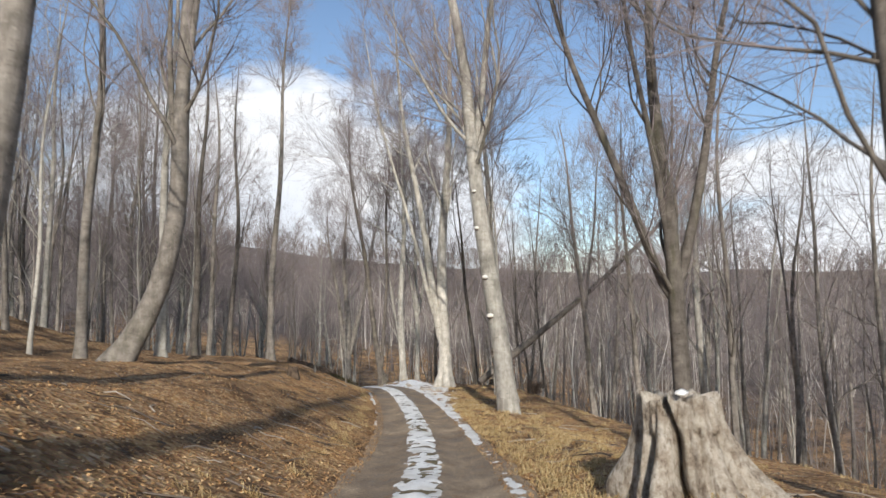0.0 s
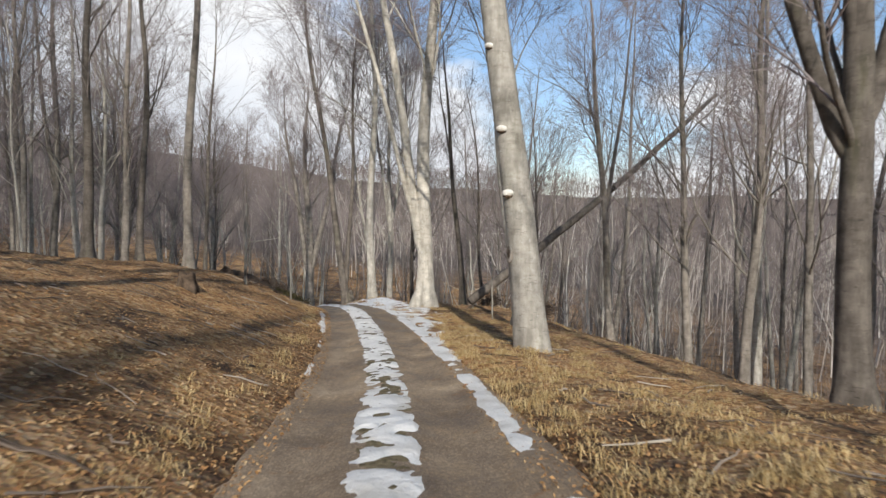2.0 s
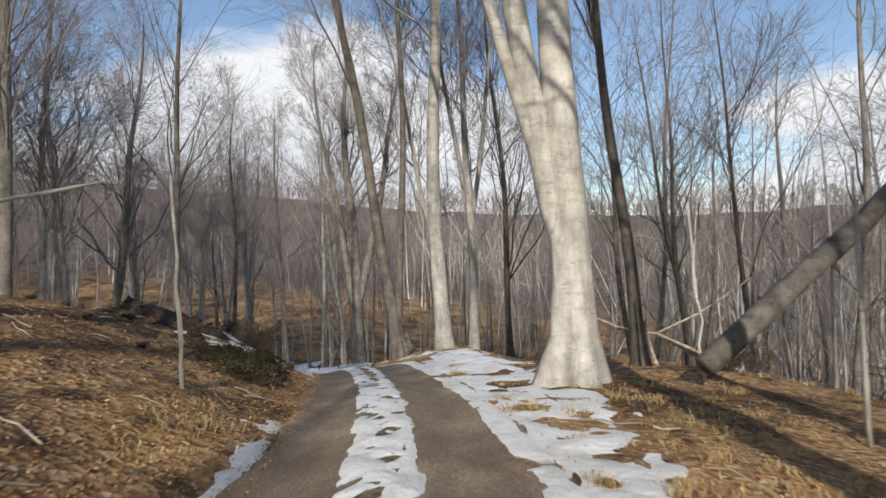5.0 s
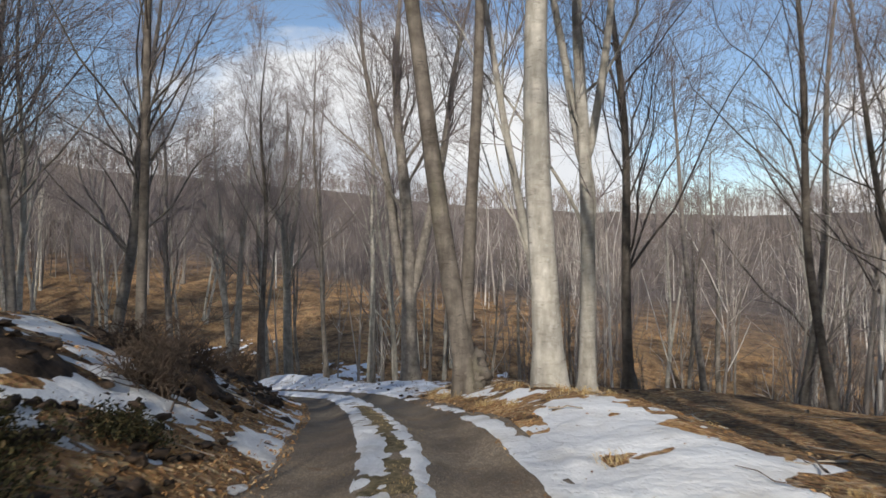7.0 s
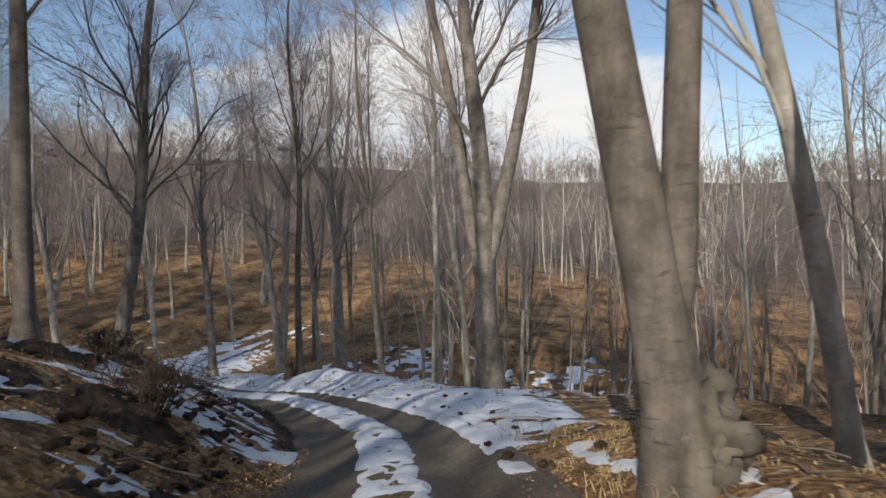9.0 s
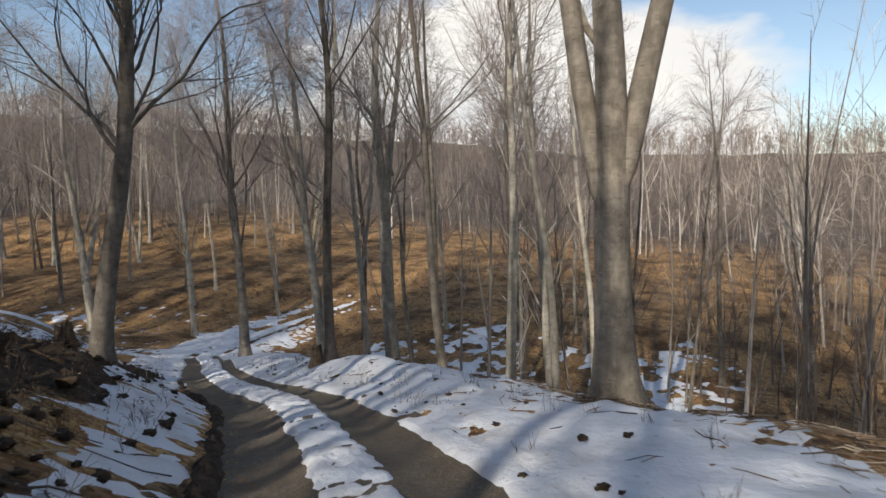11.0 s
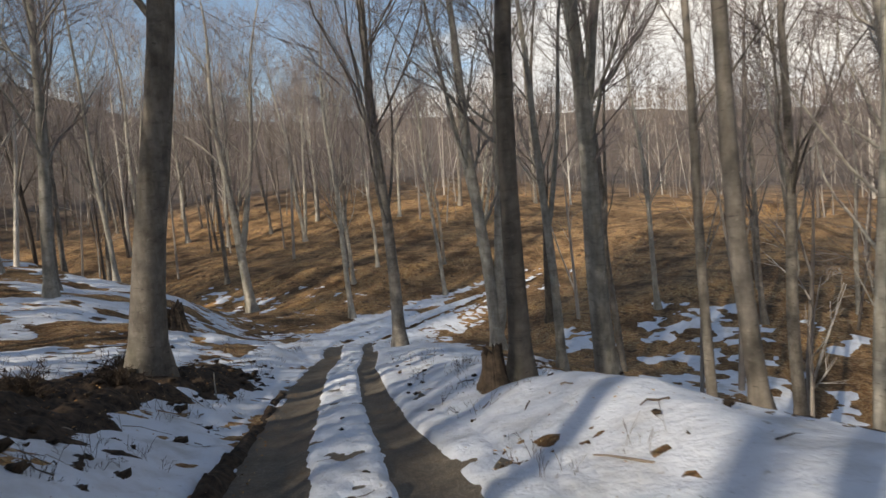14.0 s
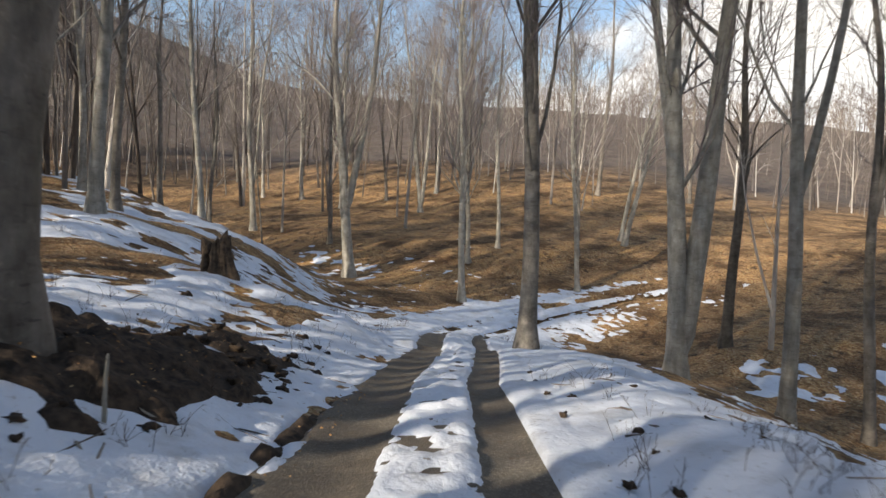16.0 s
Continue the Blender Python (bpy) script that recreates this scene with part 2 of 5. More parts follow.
def road_material():
    m, n, l, p = material("wet_gravel")
    v = coord(n, l)
    big = tex_noise(n, l, v, 0.8, 5, 0.6)
    base = ramp(n, [(0.3, (0.128, 0.098, 0.068)), (0.5, (0.232, 0.184, 0.13)), (0.7, (0.345, 0.282, 0.205))])
    l.new(big.outputs["Fac"], base.inputs["Fac"])
    stone = n.new("ShaderNodeTexVoronoi")
    stone.inputs["Scale"].default_value = 55
    l.new(v, stone.inputs["Vector"])
    sep = n.new("ShaderNodeSeparateColor")
    l.new(stone.outputs["Color"], sep.inputs["Color"])
    tint = ramp(n, [(0, (0.75, 0.73, 0.7)), (0.7, (1, 1, 1)), (1, (1.5, 1.45, 1.4))])
    l.new(sep.outputs["Green"], tint.inputs["Fac"])
    col = mix_col(n, l, 1.0, base.outputs["Color"], tint.outputs["Color"], "MULTIPLY")
    smear = tex_noise(n, l, coord(n, l, (1.4, 0.7, 1)), 1.6, 5, 0.62)
    mud = ramp(n, [(0.38, (0.62, 0.58, 0.54)), (0.52, (1, 1, 1)), (0.66, (1.35, 1.28, 1.12))])
    l.new(smear.outputs["Fac"], mud.inputs["Fac"])
    col = mix_col(n, l, 0.5, col, mud.outputs["Color"], "MULTIPLY")
    bits = tex_noise(n, l, v, 3.5, 5, 0.7)
    bit = ramp(n, [(0.60, (0, 0, 0)), (0.70, (1, 1, 1))])
    l.new(bits.outputs["Fac"], bit.inputs["Fac"])
    col = mix_col(n, l, bit.outputs["Color"], col, (0.22, 0.13, 0.065))
    place = n.new("ShaderNodeSeparateXYZ")
    l.new(v, place.inputs["Vector"])
    thaw = n.new("ShaderNodeMapRange")
    thaw.inputs["From Min"].default_value, thaw.inputs["From Max"].default_value = 26, 46
    l.new(place.outputs["Y"], thaw.inputs["Value"])
    moist = ramp(n, [(0.0, (1.3, 1.22, 1.12)), (0.5, (1.0, 0.97, 0.94)), (1.0, (0.70, 0.73, 0.77))])
    l.new(thaw.outputs["Result"], moist.inputs["Fac"])
    col = mix_col(n, l, 1.0, col, moist.outputs["Color"], "MULTIPLY")
    l.new(col, p.inputs["Base Color"])
    wet = ramp(n, [(0.35, (0.5, 0.5, 0.5)), (0.6, (0.9, 0.9, 0.9))])
    l.new(big.outputs["Fac"], wet.inputs["Fac"])
    l.new(wet.outputs["Color"], p.inputs["Roughness"])
    p.inputs["Specular IOR Level"].default_value = 0.3
    bump(n, l, stone.outputs["Distance"], 0.5, 0.012, p, bump(n, l, bits.outputs["Fac"], 0.5, 0.04, p))
    return m


def snow_material():
    m, n, l, p = material("old_snow")
    v = coord(n, l)
    a = tex_noise(n, l, v, 1.3, 5, 0.6)
    b = tex_noise(n, l, v, 14, 4, 0.6)
    base = ramp(n, [(0.30, (0.60, 0.59, 0.57)), (0.48, (0.80, 0.81, 0.83)), (0.7, (0.87, 0.89, 0.92))])
    l.new(a.outputs["Fac"], base.inputs["Fac"])
    dirt = ramp(n, [(0.64, (0, 0, 0)), (0.74, (1, 1, 1))])
    l.new(b.outputs["Fac"], dirt.inputs["Fac"])
    col = mix_col(n, l, dirt.outputs["Color"], base.outputs["Color"], (0.38, 0.33, 0.27))
    place = n.new("ShaderNodeSeparateXYZ")
    l.new(v, place.inputs["Vector"])
    # cream tint up to y 30, turning faintly blue by y 50
    tint_range = n.new("ShaderNodeMapRange")
    tint_range.inputs["From Min"].default_value, tint_range.inputs["From Max"].default_value = 30, 50
    l.new(place.outputs["Y"], tint_range.inputs["Value"])
    tint = ramp(n, [(0.0, (1.0, 0.95, 0.85)), (1.0, (0.97, 0.98, 1.0))])
    l.new(tint_range.outputs["Result"], tint.inputs["Fac"])
    col = mix_col(n, l, 1.0, col, tint.outputs["Color"], "MULTIPLY")
    l.new(col, p.inputs["Base Color"])
    p.inputs["Roughness"].default_value = 0.65
    p.inputs["Specular IOR Level"].default_value = 0.25
    c = tex_noise(n, l, v, 4.5, 4, 0.6)
    bump(n, l, b.outputs["Fac"], 0.45, 0.025, p, bump(n, l, c.outputs["Fac"], 0.6, 0.06, p, bump(n, l, a.outputs["Fac"], 0.5, 0.10, p)))
    return m


def bark_material(name, light, dark, moss=0.25):
    m, n, l, p = material(name)
    v = coord(n, l)
    flat = coord(n, l, (1, 1, 3.0))
    tall = coord(n, l, (1, 1, 0.22))
    info = n.new("ShaderNodeObjectInfo")
    blot = tex_noise(n, l, v, 3.2, 6, 0.62)
    base = ramp(n, [(0.32, dark), (0.5, tuple((a + b) / 2 for a, b in zip(light, dark))), (0.68, light)])
    l.new(blot.outputs["Fac"], base.inputs["Fac"])
    ring = tex_noise(n, l, flat, 3.0, 5, 0.65)
    rings = ramp(n, [(0.36, (0.62, 0.60, 0.58)), (0.46, (1, 1, 1))])
    l.new(ring.outputs["Fac"], rings.inputs["Fac"])
    col = mix_col(n, l, 0.55, base.outputs["Color"], rings.outputs["Color"], "MULTIPLY")
    lichen = tex_noise(n, l, v, 9.0, 5, 0.7)
    spot = ramp(n, [(0.58, (0, 0, 0)), (0.70, (0.5, 0.5, 0.5))])
    l.new(lichen.outputs["Fac"], spot.inputs["Fac"])
    col = mix_col(n, l, spot.outputs["Color"], col, tuple(min(0.62, c * 1.35) for c in light))
    streak = tex_noise(n, l, tall, 5.0, 5, 0.6)
    st = ramp(n, [(0.38, (0.62, 0.60, 0.55)), (0.58, (1.08, 1.06, 1.02))])
    l.new(streak.outputs["Fac"], st.inputs["Fac"])
    col = mix_col(n, l, 0.7, col, st.outputs["Color"], "MULTIPLY")
    scar = tex_noise(n, l, coord(n, l, (1, 1, 4.5)), 5.5, 2, 0.4)
    sc = ramp(n, [(0.685, (0, 0, 0)), (0.73, (0.5, 0.5, 0.5))])
    l.new(scar.outputs["Fac"], sc.inputs["Fac"])
    col = mix_col(n, l, sc.outputs["Color"], col, tuple(0.35 * c for c in dark))
    green = tex_noise(n, l, tall, 1.6, 5, 0.65)
    g = ramp(n, [(0.55, (0, 0, 0)), (0.72, (moss, moss, moss))])
    l.new(green.outputs["Fac"], g.inputs["Fac"])
    col = mix_col(n, l, g.outputs["Color"], col, (0.13, 0.13, 0.055))
    vary = n.new("ShaderNodeMapRange")
    vary.inputs["To Min"].default_value, vary.inputs["To Max"].default_value = 0.72, 1.12
    l.new(info.outputs["Random"], vary.inputs["Value"])
    hsv = n.new("ShaderNodeHueSaturation")
    l.new(vary.outputs["Result"], hsv.inputs["Value"])
    l.new(col, hsv.inputs["Color"])
    l.new(hsv.outputs["Color"], p.inputs["Base Color"])
    p.inputs["Roughness"].default_value = 0.85
    p.inputs["Specular IOR Level"].default_value = 0.25
    bump(n, l, streak.outputs["Fac"], 0.6, 0.035, p, bump(n, l, ring.outputs["Fac"], 0.4, 0.015, p))
    return m


def plain_material(name, c1, c2, scale=8.0, rough=0.85, relief=0.01):
    m, n, l, p = material(name)
    v = coord(n, l)
    t = tex_noise(n, l, v, scale, 5, 0.6)
    r = ramp(n, [(0.35, c1), (0.65, c2)])
    l.new(t.outputs["Fac"], r.inputs["Fac"])
    l.new(r.outputs["Color"], p.inputs["Base Color"])
    p.inputs["Roughness"].default_value = rough
    p.inputs["Specular IOR Level"].default_value = 0.25
    bump(n, l, t.outputs["Fac"], 0.5, relief, p)
    return m


def island_material(name, stops, rough=0.9):
    """Colour by piece of a joined mesh."""
    m, n, l, p = material(name)
    g = n.new("ShaderNodeNewGeometry")
    r = ramp(n, stops)
    l.new(g.outputs["Random Per Island"], r.inputs["Fac"])
    t = tex_noise(n, l, coord(n, l), 3.0, 3)
    l.new(mix_col(n, l, 0.35, r.outputs["Color"], t.outputs["Fac"], "OVERLAY"), p.inputs["Base Color"])
    p.inputs["Roughness"].default_value = rough
    p.inputs["Specular IOR Level"].default_value = 0.2
    return m


LITTER = litter_material()
GRAVEL = road_material()
SNOW = snow_material()
BEECH = bark_material("beech_bark", (0.53, 0.495, 0.435), (0.31, 0.288, 0.25))
GREY_BARK = bark_material("grey_bark", (0.36, 0.32, 0.275), (0.17, 0.148, 0.125))
DARK_BARK = bark_material("dark_bark", (0.22, 0.19, 0.16), (0.10, 0.085, 0.072), 0.4)
MID_BARK = bark_material("brown_grey_bark", (0.27, 0.238, 0.203), (0.135, 0.117, 0.10), 0.3)
PALE_BARK = bark_material("pale_bark", (0.58, 0.54, 0.47), (0.36, 0.33, 0.28), 0.1)
TWIGS = plain_material("twig_bark", (0.18, 0.147, 0.138), (0.29, 0.243, 0.23), 2.0)
WOODS = island_material("far_bark", [(0, (0.17, 0.142, 0.12)), (0.3, (0.295, 0.25, 0.213)), (0.7, (0.48, 0.42, 0.363)), (1.0, (0.70, 0.65, 0.58))])
FAR_WOODS = island_material("hill_bark", [(0, (0.15, 0.122, 0.106)), (0.5, (0.19, 0.156, 0.136)), (0.92, (0.225, 0.187, 0.163)), (1.0, (0.36, 0.31, 0.27))])
# WOODS bark again, darkened to stand in for the light on the hillside
HILLSIDE_WOODS = island_material("hillside_bark", [(0, (0.10, 0.08, 0.066)), (0.5, (0.16, 0.132, 0.11)), (0.85, (0.24, 0.207, 0.178)), (1.0, (0.50, 0.45, 0.39))])
LEAVES = island_material("fallen_leaves", [(0, (0.18, 0.09, 0.036)), (0.35, (0.32, 0.17, 0.068)), (0.75, (0.44, 0.265, 0.115)), (1, (0.58, 0.42, 0.23))])
STRAW = island_material("dry_grass", [(0, (0.28, 0.175, 0.07)), (0.5, (0.47, 0.33, 0.145)), (1, (0.61, 0.47, 0.25))])
EARTH = plain_material("dark_earth", (0.022, 0.016, 0.011), (0.095, 0.064, 0.042), 9.0, 0.95, 0.06)
MATTED = plain_material("matted_grass", (0.085, 0.066, 0.032), (0.25, 0.195, 0.105), 14.0, 0.95, 0.05)
FUNGUS = plain_material("fungus", (0.62, 0.58, 0.50), (0.80, 0.77, 0.70), 14.0, 0.8)
DARKWOOD = plain_material("rotten_wood", (0.045, 0.032, 0.022), (0.14, 0.10, 0.068), 7.0, 0.95, 0.03)
BRUSH = plain_material("brush_twigs", (0.06, 0.042, 0.03), (0.14, 0.10, 0.07), 3.0)


def weathered_material():
    """Grey rotten stump wood: vertical grain, cracks and brown stains."""
    m, n, l, p = material("weathered_wood")
    v, tall = coord(n, l), coord(n, l, (1, 1, 0.18))
    a = tex_noise(n, l, v, 5.5, 8, 0.72)
    base = ramp(n, [(0.29, (0.12, 0.085, 0.058)), (0.42, (0.34, 0.275, 0.205)), (0.56, (0.54, 0.47, 0.375)), (0.70, (0.64, 0.585, 0.495))])
    l.new(a.outputs["Fac"], base.inputs["Fac"])
    g = tex_noise(n, l, tall, 22, 6, 0.7)
    crack = ramp(n, [(0.36, (0.34, 0.28, 0.23)), (0.50, (1, 1, 1))])
    l.new(g.outputs["Fac"], crack.inputs["Fac"])
    l.new(mix_col(n, l, 0.8, base.outputs["Color"], crack.outputs["Color"], "MULTIPLY"), p.inputs["Base Color"])
    p.inputs["Roughness"].default_value = 0.92
    p.inputs["Specular IOR Level"].default_value = 0.2
    bump(n, l, g.outputs["Fac"], 0.9, 0.03, p, bump(n, l, a.outputs["Fac"], 0.9, 0.07, p))
    return m


WEATHERED = weathered_material()
SCRUB = island_material("scrub_leaves", [(0, (0.025, 0.022, 0.010)), (0.5, (0.055, 0.05, 0.02)), (0.85, (0.10, 0.08, 0.035)), (1, (0.19, 0.13, 0.06))])
DEADWOOD = plain_material("dead_wood", (0.28, 0.21, 0.14), (0.58, 0.48, 0.35), 9.0, 0.9, 0.02)

# ---- builders ----
def mesh_from(name, verts, faces, mat, smooth=True):
    """A mesh from arrays: faces all quads, or all triangles."""
    me = bpy.data.meshes.new(name)
    k = faces.shape[1]
    me.vertices.add(len(verts))
    me.vertices.foreach_set("co", np.ascontiguousarray(verts, dtype=np.float32).ravel())
    me.loops.add(faces.size)
    me.loops.foreach_set("vertex_index", np.ascontiguousarray(faces, dtype=np.int32).ravel())
    me.polygons.add(len(faces))
    me.polygons.foreach_set("loop_start", np.arange(0, faces.size, k, dtype=np.int32))
    me.polygons.foreach_set("use_smooth", np.full(len(faces), smooth))
    me.materials.append(mat)
    me.update(calc_edges=True)
    me.validate()
    return me


def thing(name, x, y, z, label, category, group="", turn=0.0):
    ob = new(name)
    ob.empty_display_size = 0.1
    ob.matrix_world = pose(x, y, z, 0, 0, turn)
    return tagged(ob, label, category, group)


def child(name, me, parent, label=""):
    ob = new(name, me)
    ob.parent = parent
    return tagged(ob, label)


def joined(parts):
    """Several (verts, faces) as one."""
    v, f, at = [], [], 0
    for a, b in parts:
        v.append(a)
        f.append(b + at)
        at += len(a)
    return np.vstack(v), np.vstack(f)


def tubes(P, R, sides, flute=None):
    """Tapered tubes round N lines of K points. P: (N, K, 3), R: (N, K). flute: (K, sides) factor on the radius."""
    N, K, _ = P.shape
    t = np.gradient(P, axis=1)
    t /= np.linalg.norm(t, axis=2, keepdims=True) + 1e-9
    ref = np.where(np.abs(t[:, :1, 2:3]) > 0.8, np.array([1.0, 0, 0]), np.array([0, 0, 1.0]))
    u = np.cross(t, np.broadcast_to(ref, t.shape))
    u /= np.linalg.norm(u, axis=2, keepdims=True) + 1e-9
    w = np.cross(t, u)
    a = np.arange(sides) * 2 * np.pi / sides
    rad = R[:, :, None] * (np.ones((1, K, sides)) if flute is None else flute[None])
    V = P[:, :, None] + rad[..., None] * (u[:, :, None] * np.cos(a)[:, None] + w[:, :, None] * np.sin(a)[:, None])
    n, k, s = np.meshgrid(np.arange(N), np.arange(K - 1), np.arange(sides), indexing="ij")
    s2 = (s + 1) % sides
    base = n * K * sides
    F = np.stack([base + k * sides + s, base + k * sides + s2, base + (k + 1) * sides + s2, base + (k + 1) * sides + s], -1)
    return V.reshape(-1, 3), F.reshape(-1, 4)


def tips(P, R):
    """Pointed twig ends along N short lines of two points: a folded blade each."""
    a, b = P[:, 0], P[:, -1]
    t = (b - a) / (np.linalg.norm(b - a, axis=1, keepdims=True) + 1e-9)
    u = np.cross(t, np.where(np.abs(t[:, 2:3]) > 0.8, np.array([1.0, 0, 0]), np.array([0, 0, 1.0])))
    u /= np.linalg.norm(u, axis=1, keepdims=True) + 1e-9
    w = np.cross(t, u)
    r = R[:, :1]
    V = np.stack([a + r * u, a - r * 0.5 * u + r * 0.87 * w, b, a - r * 0.5 * u - r * 0.87 * w], 1)
    return V.reshape(-1, 3), np.arange(len(P) * 4).reshape(-1, 4)


def grow(rng, P, R, n, t_range, angle, length, radius, K, up, wobble, flat=0.0):
    """n shoots from each of the lines P: their lines and radii."""
    N, KP, _ = P.shape
    i = np.repeat(np.arange(N), n)
    t = rng.uniform(*t_range, size=N * n) if n > 1 else rng.uniform(*t_range, size=N)
    f = t * (KP - 1)
    k = np.minimum(f.astype(int), KP - 2)
    w = (f - k)[:, None]
    at = P[i, k] * (1 - w) + P[i, k + 1] * w
    r0 = R[i, k] * (1 - w[:, 0]) + R[i, k + 1] * w[:, 0]
    tan = P[i, k + 1] - P[i, k]
    seg = np.linalg.norm(P[i, 1:] - P[i, :-1], axis=2).sum(1)
    tan /= np.linalg.norm(tan, axis=1, keepdims=True) + 1e-9
    side = rng.normal(size=tan.shape)
    side[:, 2] *= 1 - flat
    side -= (side * tan).sum(1, keepdims=True) * tan
    side /= np.linalg.norm(side, axis=1, keepdims=True) + 1e-9
    ang = np.radians(rng.uniform(*angle, size=len(i)))[:, None]
    way = tan * np.cos(ang) + side * np.sin(ang)
    L = seg * rng.uniform(*length, size=len(i)) * (1.15 - 0.75 * t)
    step = (L / (K - 1))[:, None]
    out, p = [at], at
    for _ in range(K - 1):
        way = way + np.array([0, 0, up]) + rng.normal(scale=wobble, size=way.shape)
        way /= np.linalg.norm(way, axis=1, keepdims=True)
        p = p + way * step
        out.append(p)
    r1 = np.minimum(r0 * radius, r0 * 0.9)
    rad = r1[:, None] * np.linspace(1, 0.25, K)[None]
    return np.stack(out, 1), rad


def trunk_line(rng, H, lean, bow=0.0, sweep=None, K=18, wob=0.010):
    h = np.linspace(0, 1, K) ** 1.35
    z = -0.5 + (H + 0.5) * h
    ph = rng.uniform(0, 6.28, 4)
    x = lean[0] * np.maximum(z, -0.5) + H * wob * (np.sin(h * 5 + ph[0]) - math.sin(ph[0]) + 0.6 * np.sin(h * 11 + ph[1])) * h ** 0.4
    y = lean[1] * np.maximum(z, -0.5) + H * wob * (np.sin(h * 5 + ph[2]) - math.sin(ph[2]) + 0.6 * np.sin(h * 11 + ph[3])) * h ** 0.4
    if bow:
        x = x + bow * H * 0.1 * np.sin(np.pi * np.clip(h * 2.2, 0, 1))
    if sweep:
        x = x + sweep[0] * (1 - np.exp(-np.maximum(z, -0.5) / sweep[1]))
    return np.stack([x, y, z], 1)


def tree_meshes(seed, H, r, lean=(0, 0), bow=0.0, sweep=None, fork=None, crown=0.45, spread=0.36, detail=1.0, sides=14, flare=0.5, limbs=15, twig=0.0065):
    """Trunk and crown of a bare broadleaf tree: (verts, faces) twice. fork: stems as (height, lean x, lean y, radius share)."""
    rng = np.random.default_rng(seed)
    P = trunk_line(rng, H, lean, bow, sweep)
    z = P[:, 2]
    R = r * (np.clip(1 - z / (H * 1.02), 0.0, 1.4) ** 0.75 * 0.97 + 0.02)
    R = R + r * flare * np.exp(-np.maximum(z, -0.1) / (1.3 * r + 0.12))
    a = np.arange(sides) * 2 * np.pi / sides
    ph = rng.uniform(0, 6.28, 3)
    root = np.exp(-np.maximum(z, 0) / (2.2 * r + 0.2))[:, None]
    flute = 1 + root * flare * 0.5 * np.cos(4 * a + ph[0])[None] * (0.6 + 0.4 * np.cos(a + ph[2])[None]) + 0.05 * np.cos(3 * a + ph[1] + P[:, 2:3] * 0.7) + 0.02 * np.cos(7 * a + P[:, 2:3] * 2)
    # finer rings near the ground
    trunk = [tubes(P[None], R[None], sides, flute)]
    stems, radii = [P], [R]
    for fh, fx, fy, share in fork or ():
        Rf = float(np.interp(fh, z, R))
        low = max(fh - 2.2 * Rf, 0.05)
        start = np.array([np.interp(low, z, P[:, c]) for c in range(3)])
        h = np.linspace(0, 1, 18)
        L = (H - low) * (0.8 + 0.2 * share)
        q = np.stack([start[0] + fx * L * h ** 0.9 + L * 0.012 * np.sin(h * 9 + ph[0]) * h, start[1] + fy * L * h ** 0.9 + L * 0.012 * np.sin(h * 8 + ph[1]) * h, start[2] + L * h], 1)
        rr = Rf * share * (1 - h * 0.97) ** 0.75 * (0.25 + 0.75 * np.clip(h * L / (2.6 * Rf + 0.15), 0, 1)) + 0.004
        trunk.append(tubes(q[None], rr[None], max(8, sides - 4)))
        stems.append(q)
        radii.append(rr)
    S, SR = np.stack(stems), np.stack(radii)
    n1 = max(7, int(1.35 * limbs / len(stems) ** 0.6))
    full = detail >= 0.9
    # limbs leave the stem steeply and arch upward; each order is finer and denser than the last
    L1, R1 = grow(rng, S, SR, n1, (crown, 0.98), (16, 48), (spread * 0.6, spread * 1.35), 0.31, 8, 0.10, 0.17)
    R1 = np.maximum(R1, twig * 1.6)
    L2, R2 = grow(rng, L1, R1, 7 if full else 5, (0.12, 1.0), (16, 46), (0.45, 0.85), 0.5, 4, 0.09, 0.15)
    R2 = np.maximum(R2, twig)
    L3, R3 = grow(rng, L2, R2, 7 if full else 6, (0.08, 1.0), (16, 48), (0.55, 1.05), 0.55, 3 if full else 2, 0.07, 0.14)
    R3 = np.maximum(R3, twig * 0.7)
    L4, R4 = grow(rng, L3, R3, 5 if full else 3, (0.12, 1.0), (18, 52), (0.55, 1.1), 0.6, 2, 0.05, 0.1)
    fine = tubes(L3, R3, 3) if full and sides > 16 else tips(L3[:, ::len(L3[0]) - 1], R3 * 1.3)
    parts = [tubes(L2, R2, 3), fine, tips(L4, np.maximum(R4, twig * 0.5) * 1.4)]
    trunk.append(tubes(L1, R1, 6 if detail >= 0.6 else 4))
    return joined(trunk), joined(parts)


def tree(seed, x, y, r, H, lean=(0, 0), bark=None, label="", group="", name="tree", **kw):
    z = float(ground_z(x, y)[0]) - 0.03
    t = thing(name, x, y, z, label or "bare leafless grey beech tree standing in dry leaf litter", "tree", group)
    trunk, twigs = tree_meshes(seed, H, r, lean, **kw)
    child("trunk", mesh_from("trunk", *trunk, bark or BEECH), t)
    child("crown", mesh_from("crown", *twigs, TWIGS), t, "leafless crown of thin brown twigs")
    return t


def trunk_spot(seed, H, r, lean, bow, h, yaw):
    """A spot on a trunk's skin at height h, on the side that faces yaw degrees (0: +y, 90: -x), and its outward way."""
    P = trunk_line(np.random.default_rng(seed), H, lean, bow)
    c = [np.interp(h, P[:, 2], P[:, k]) for k in range(2)]
    rad = r * (max(0.0, 1 - h / (H * 1.02)) ** 0.75 * 0.97 + 0.02)
    a = radians(yaw)
    out = Vector((-math.sin(a), math.cos(a), 0))
    return Vector((c[0], c[1], h)) + out * rad * 0.95, out


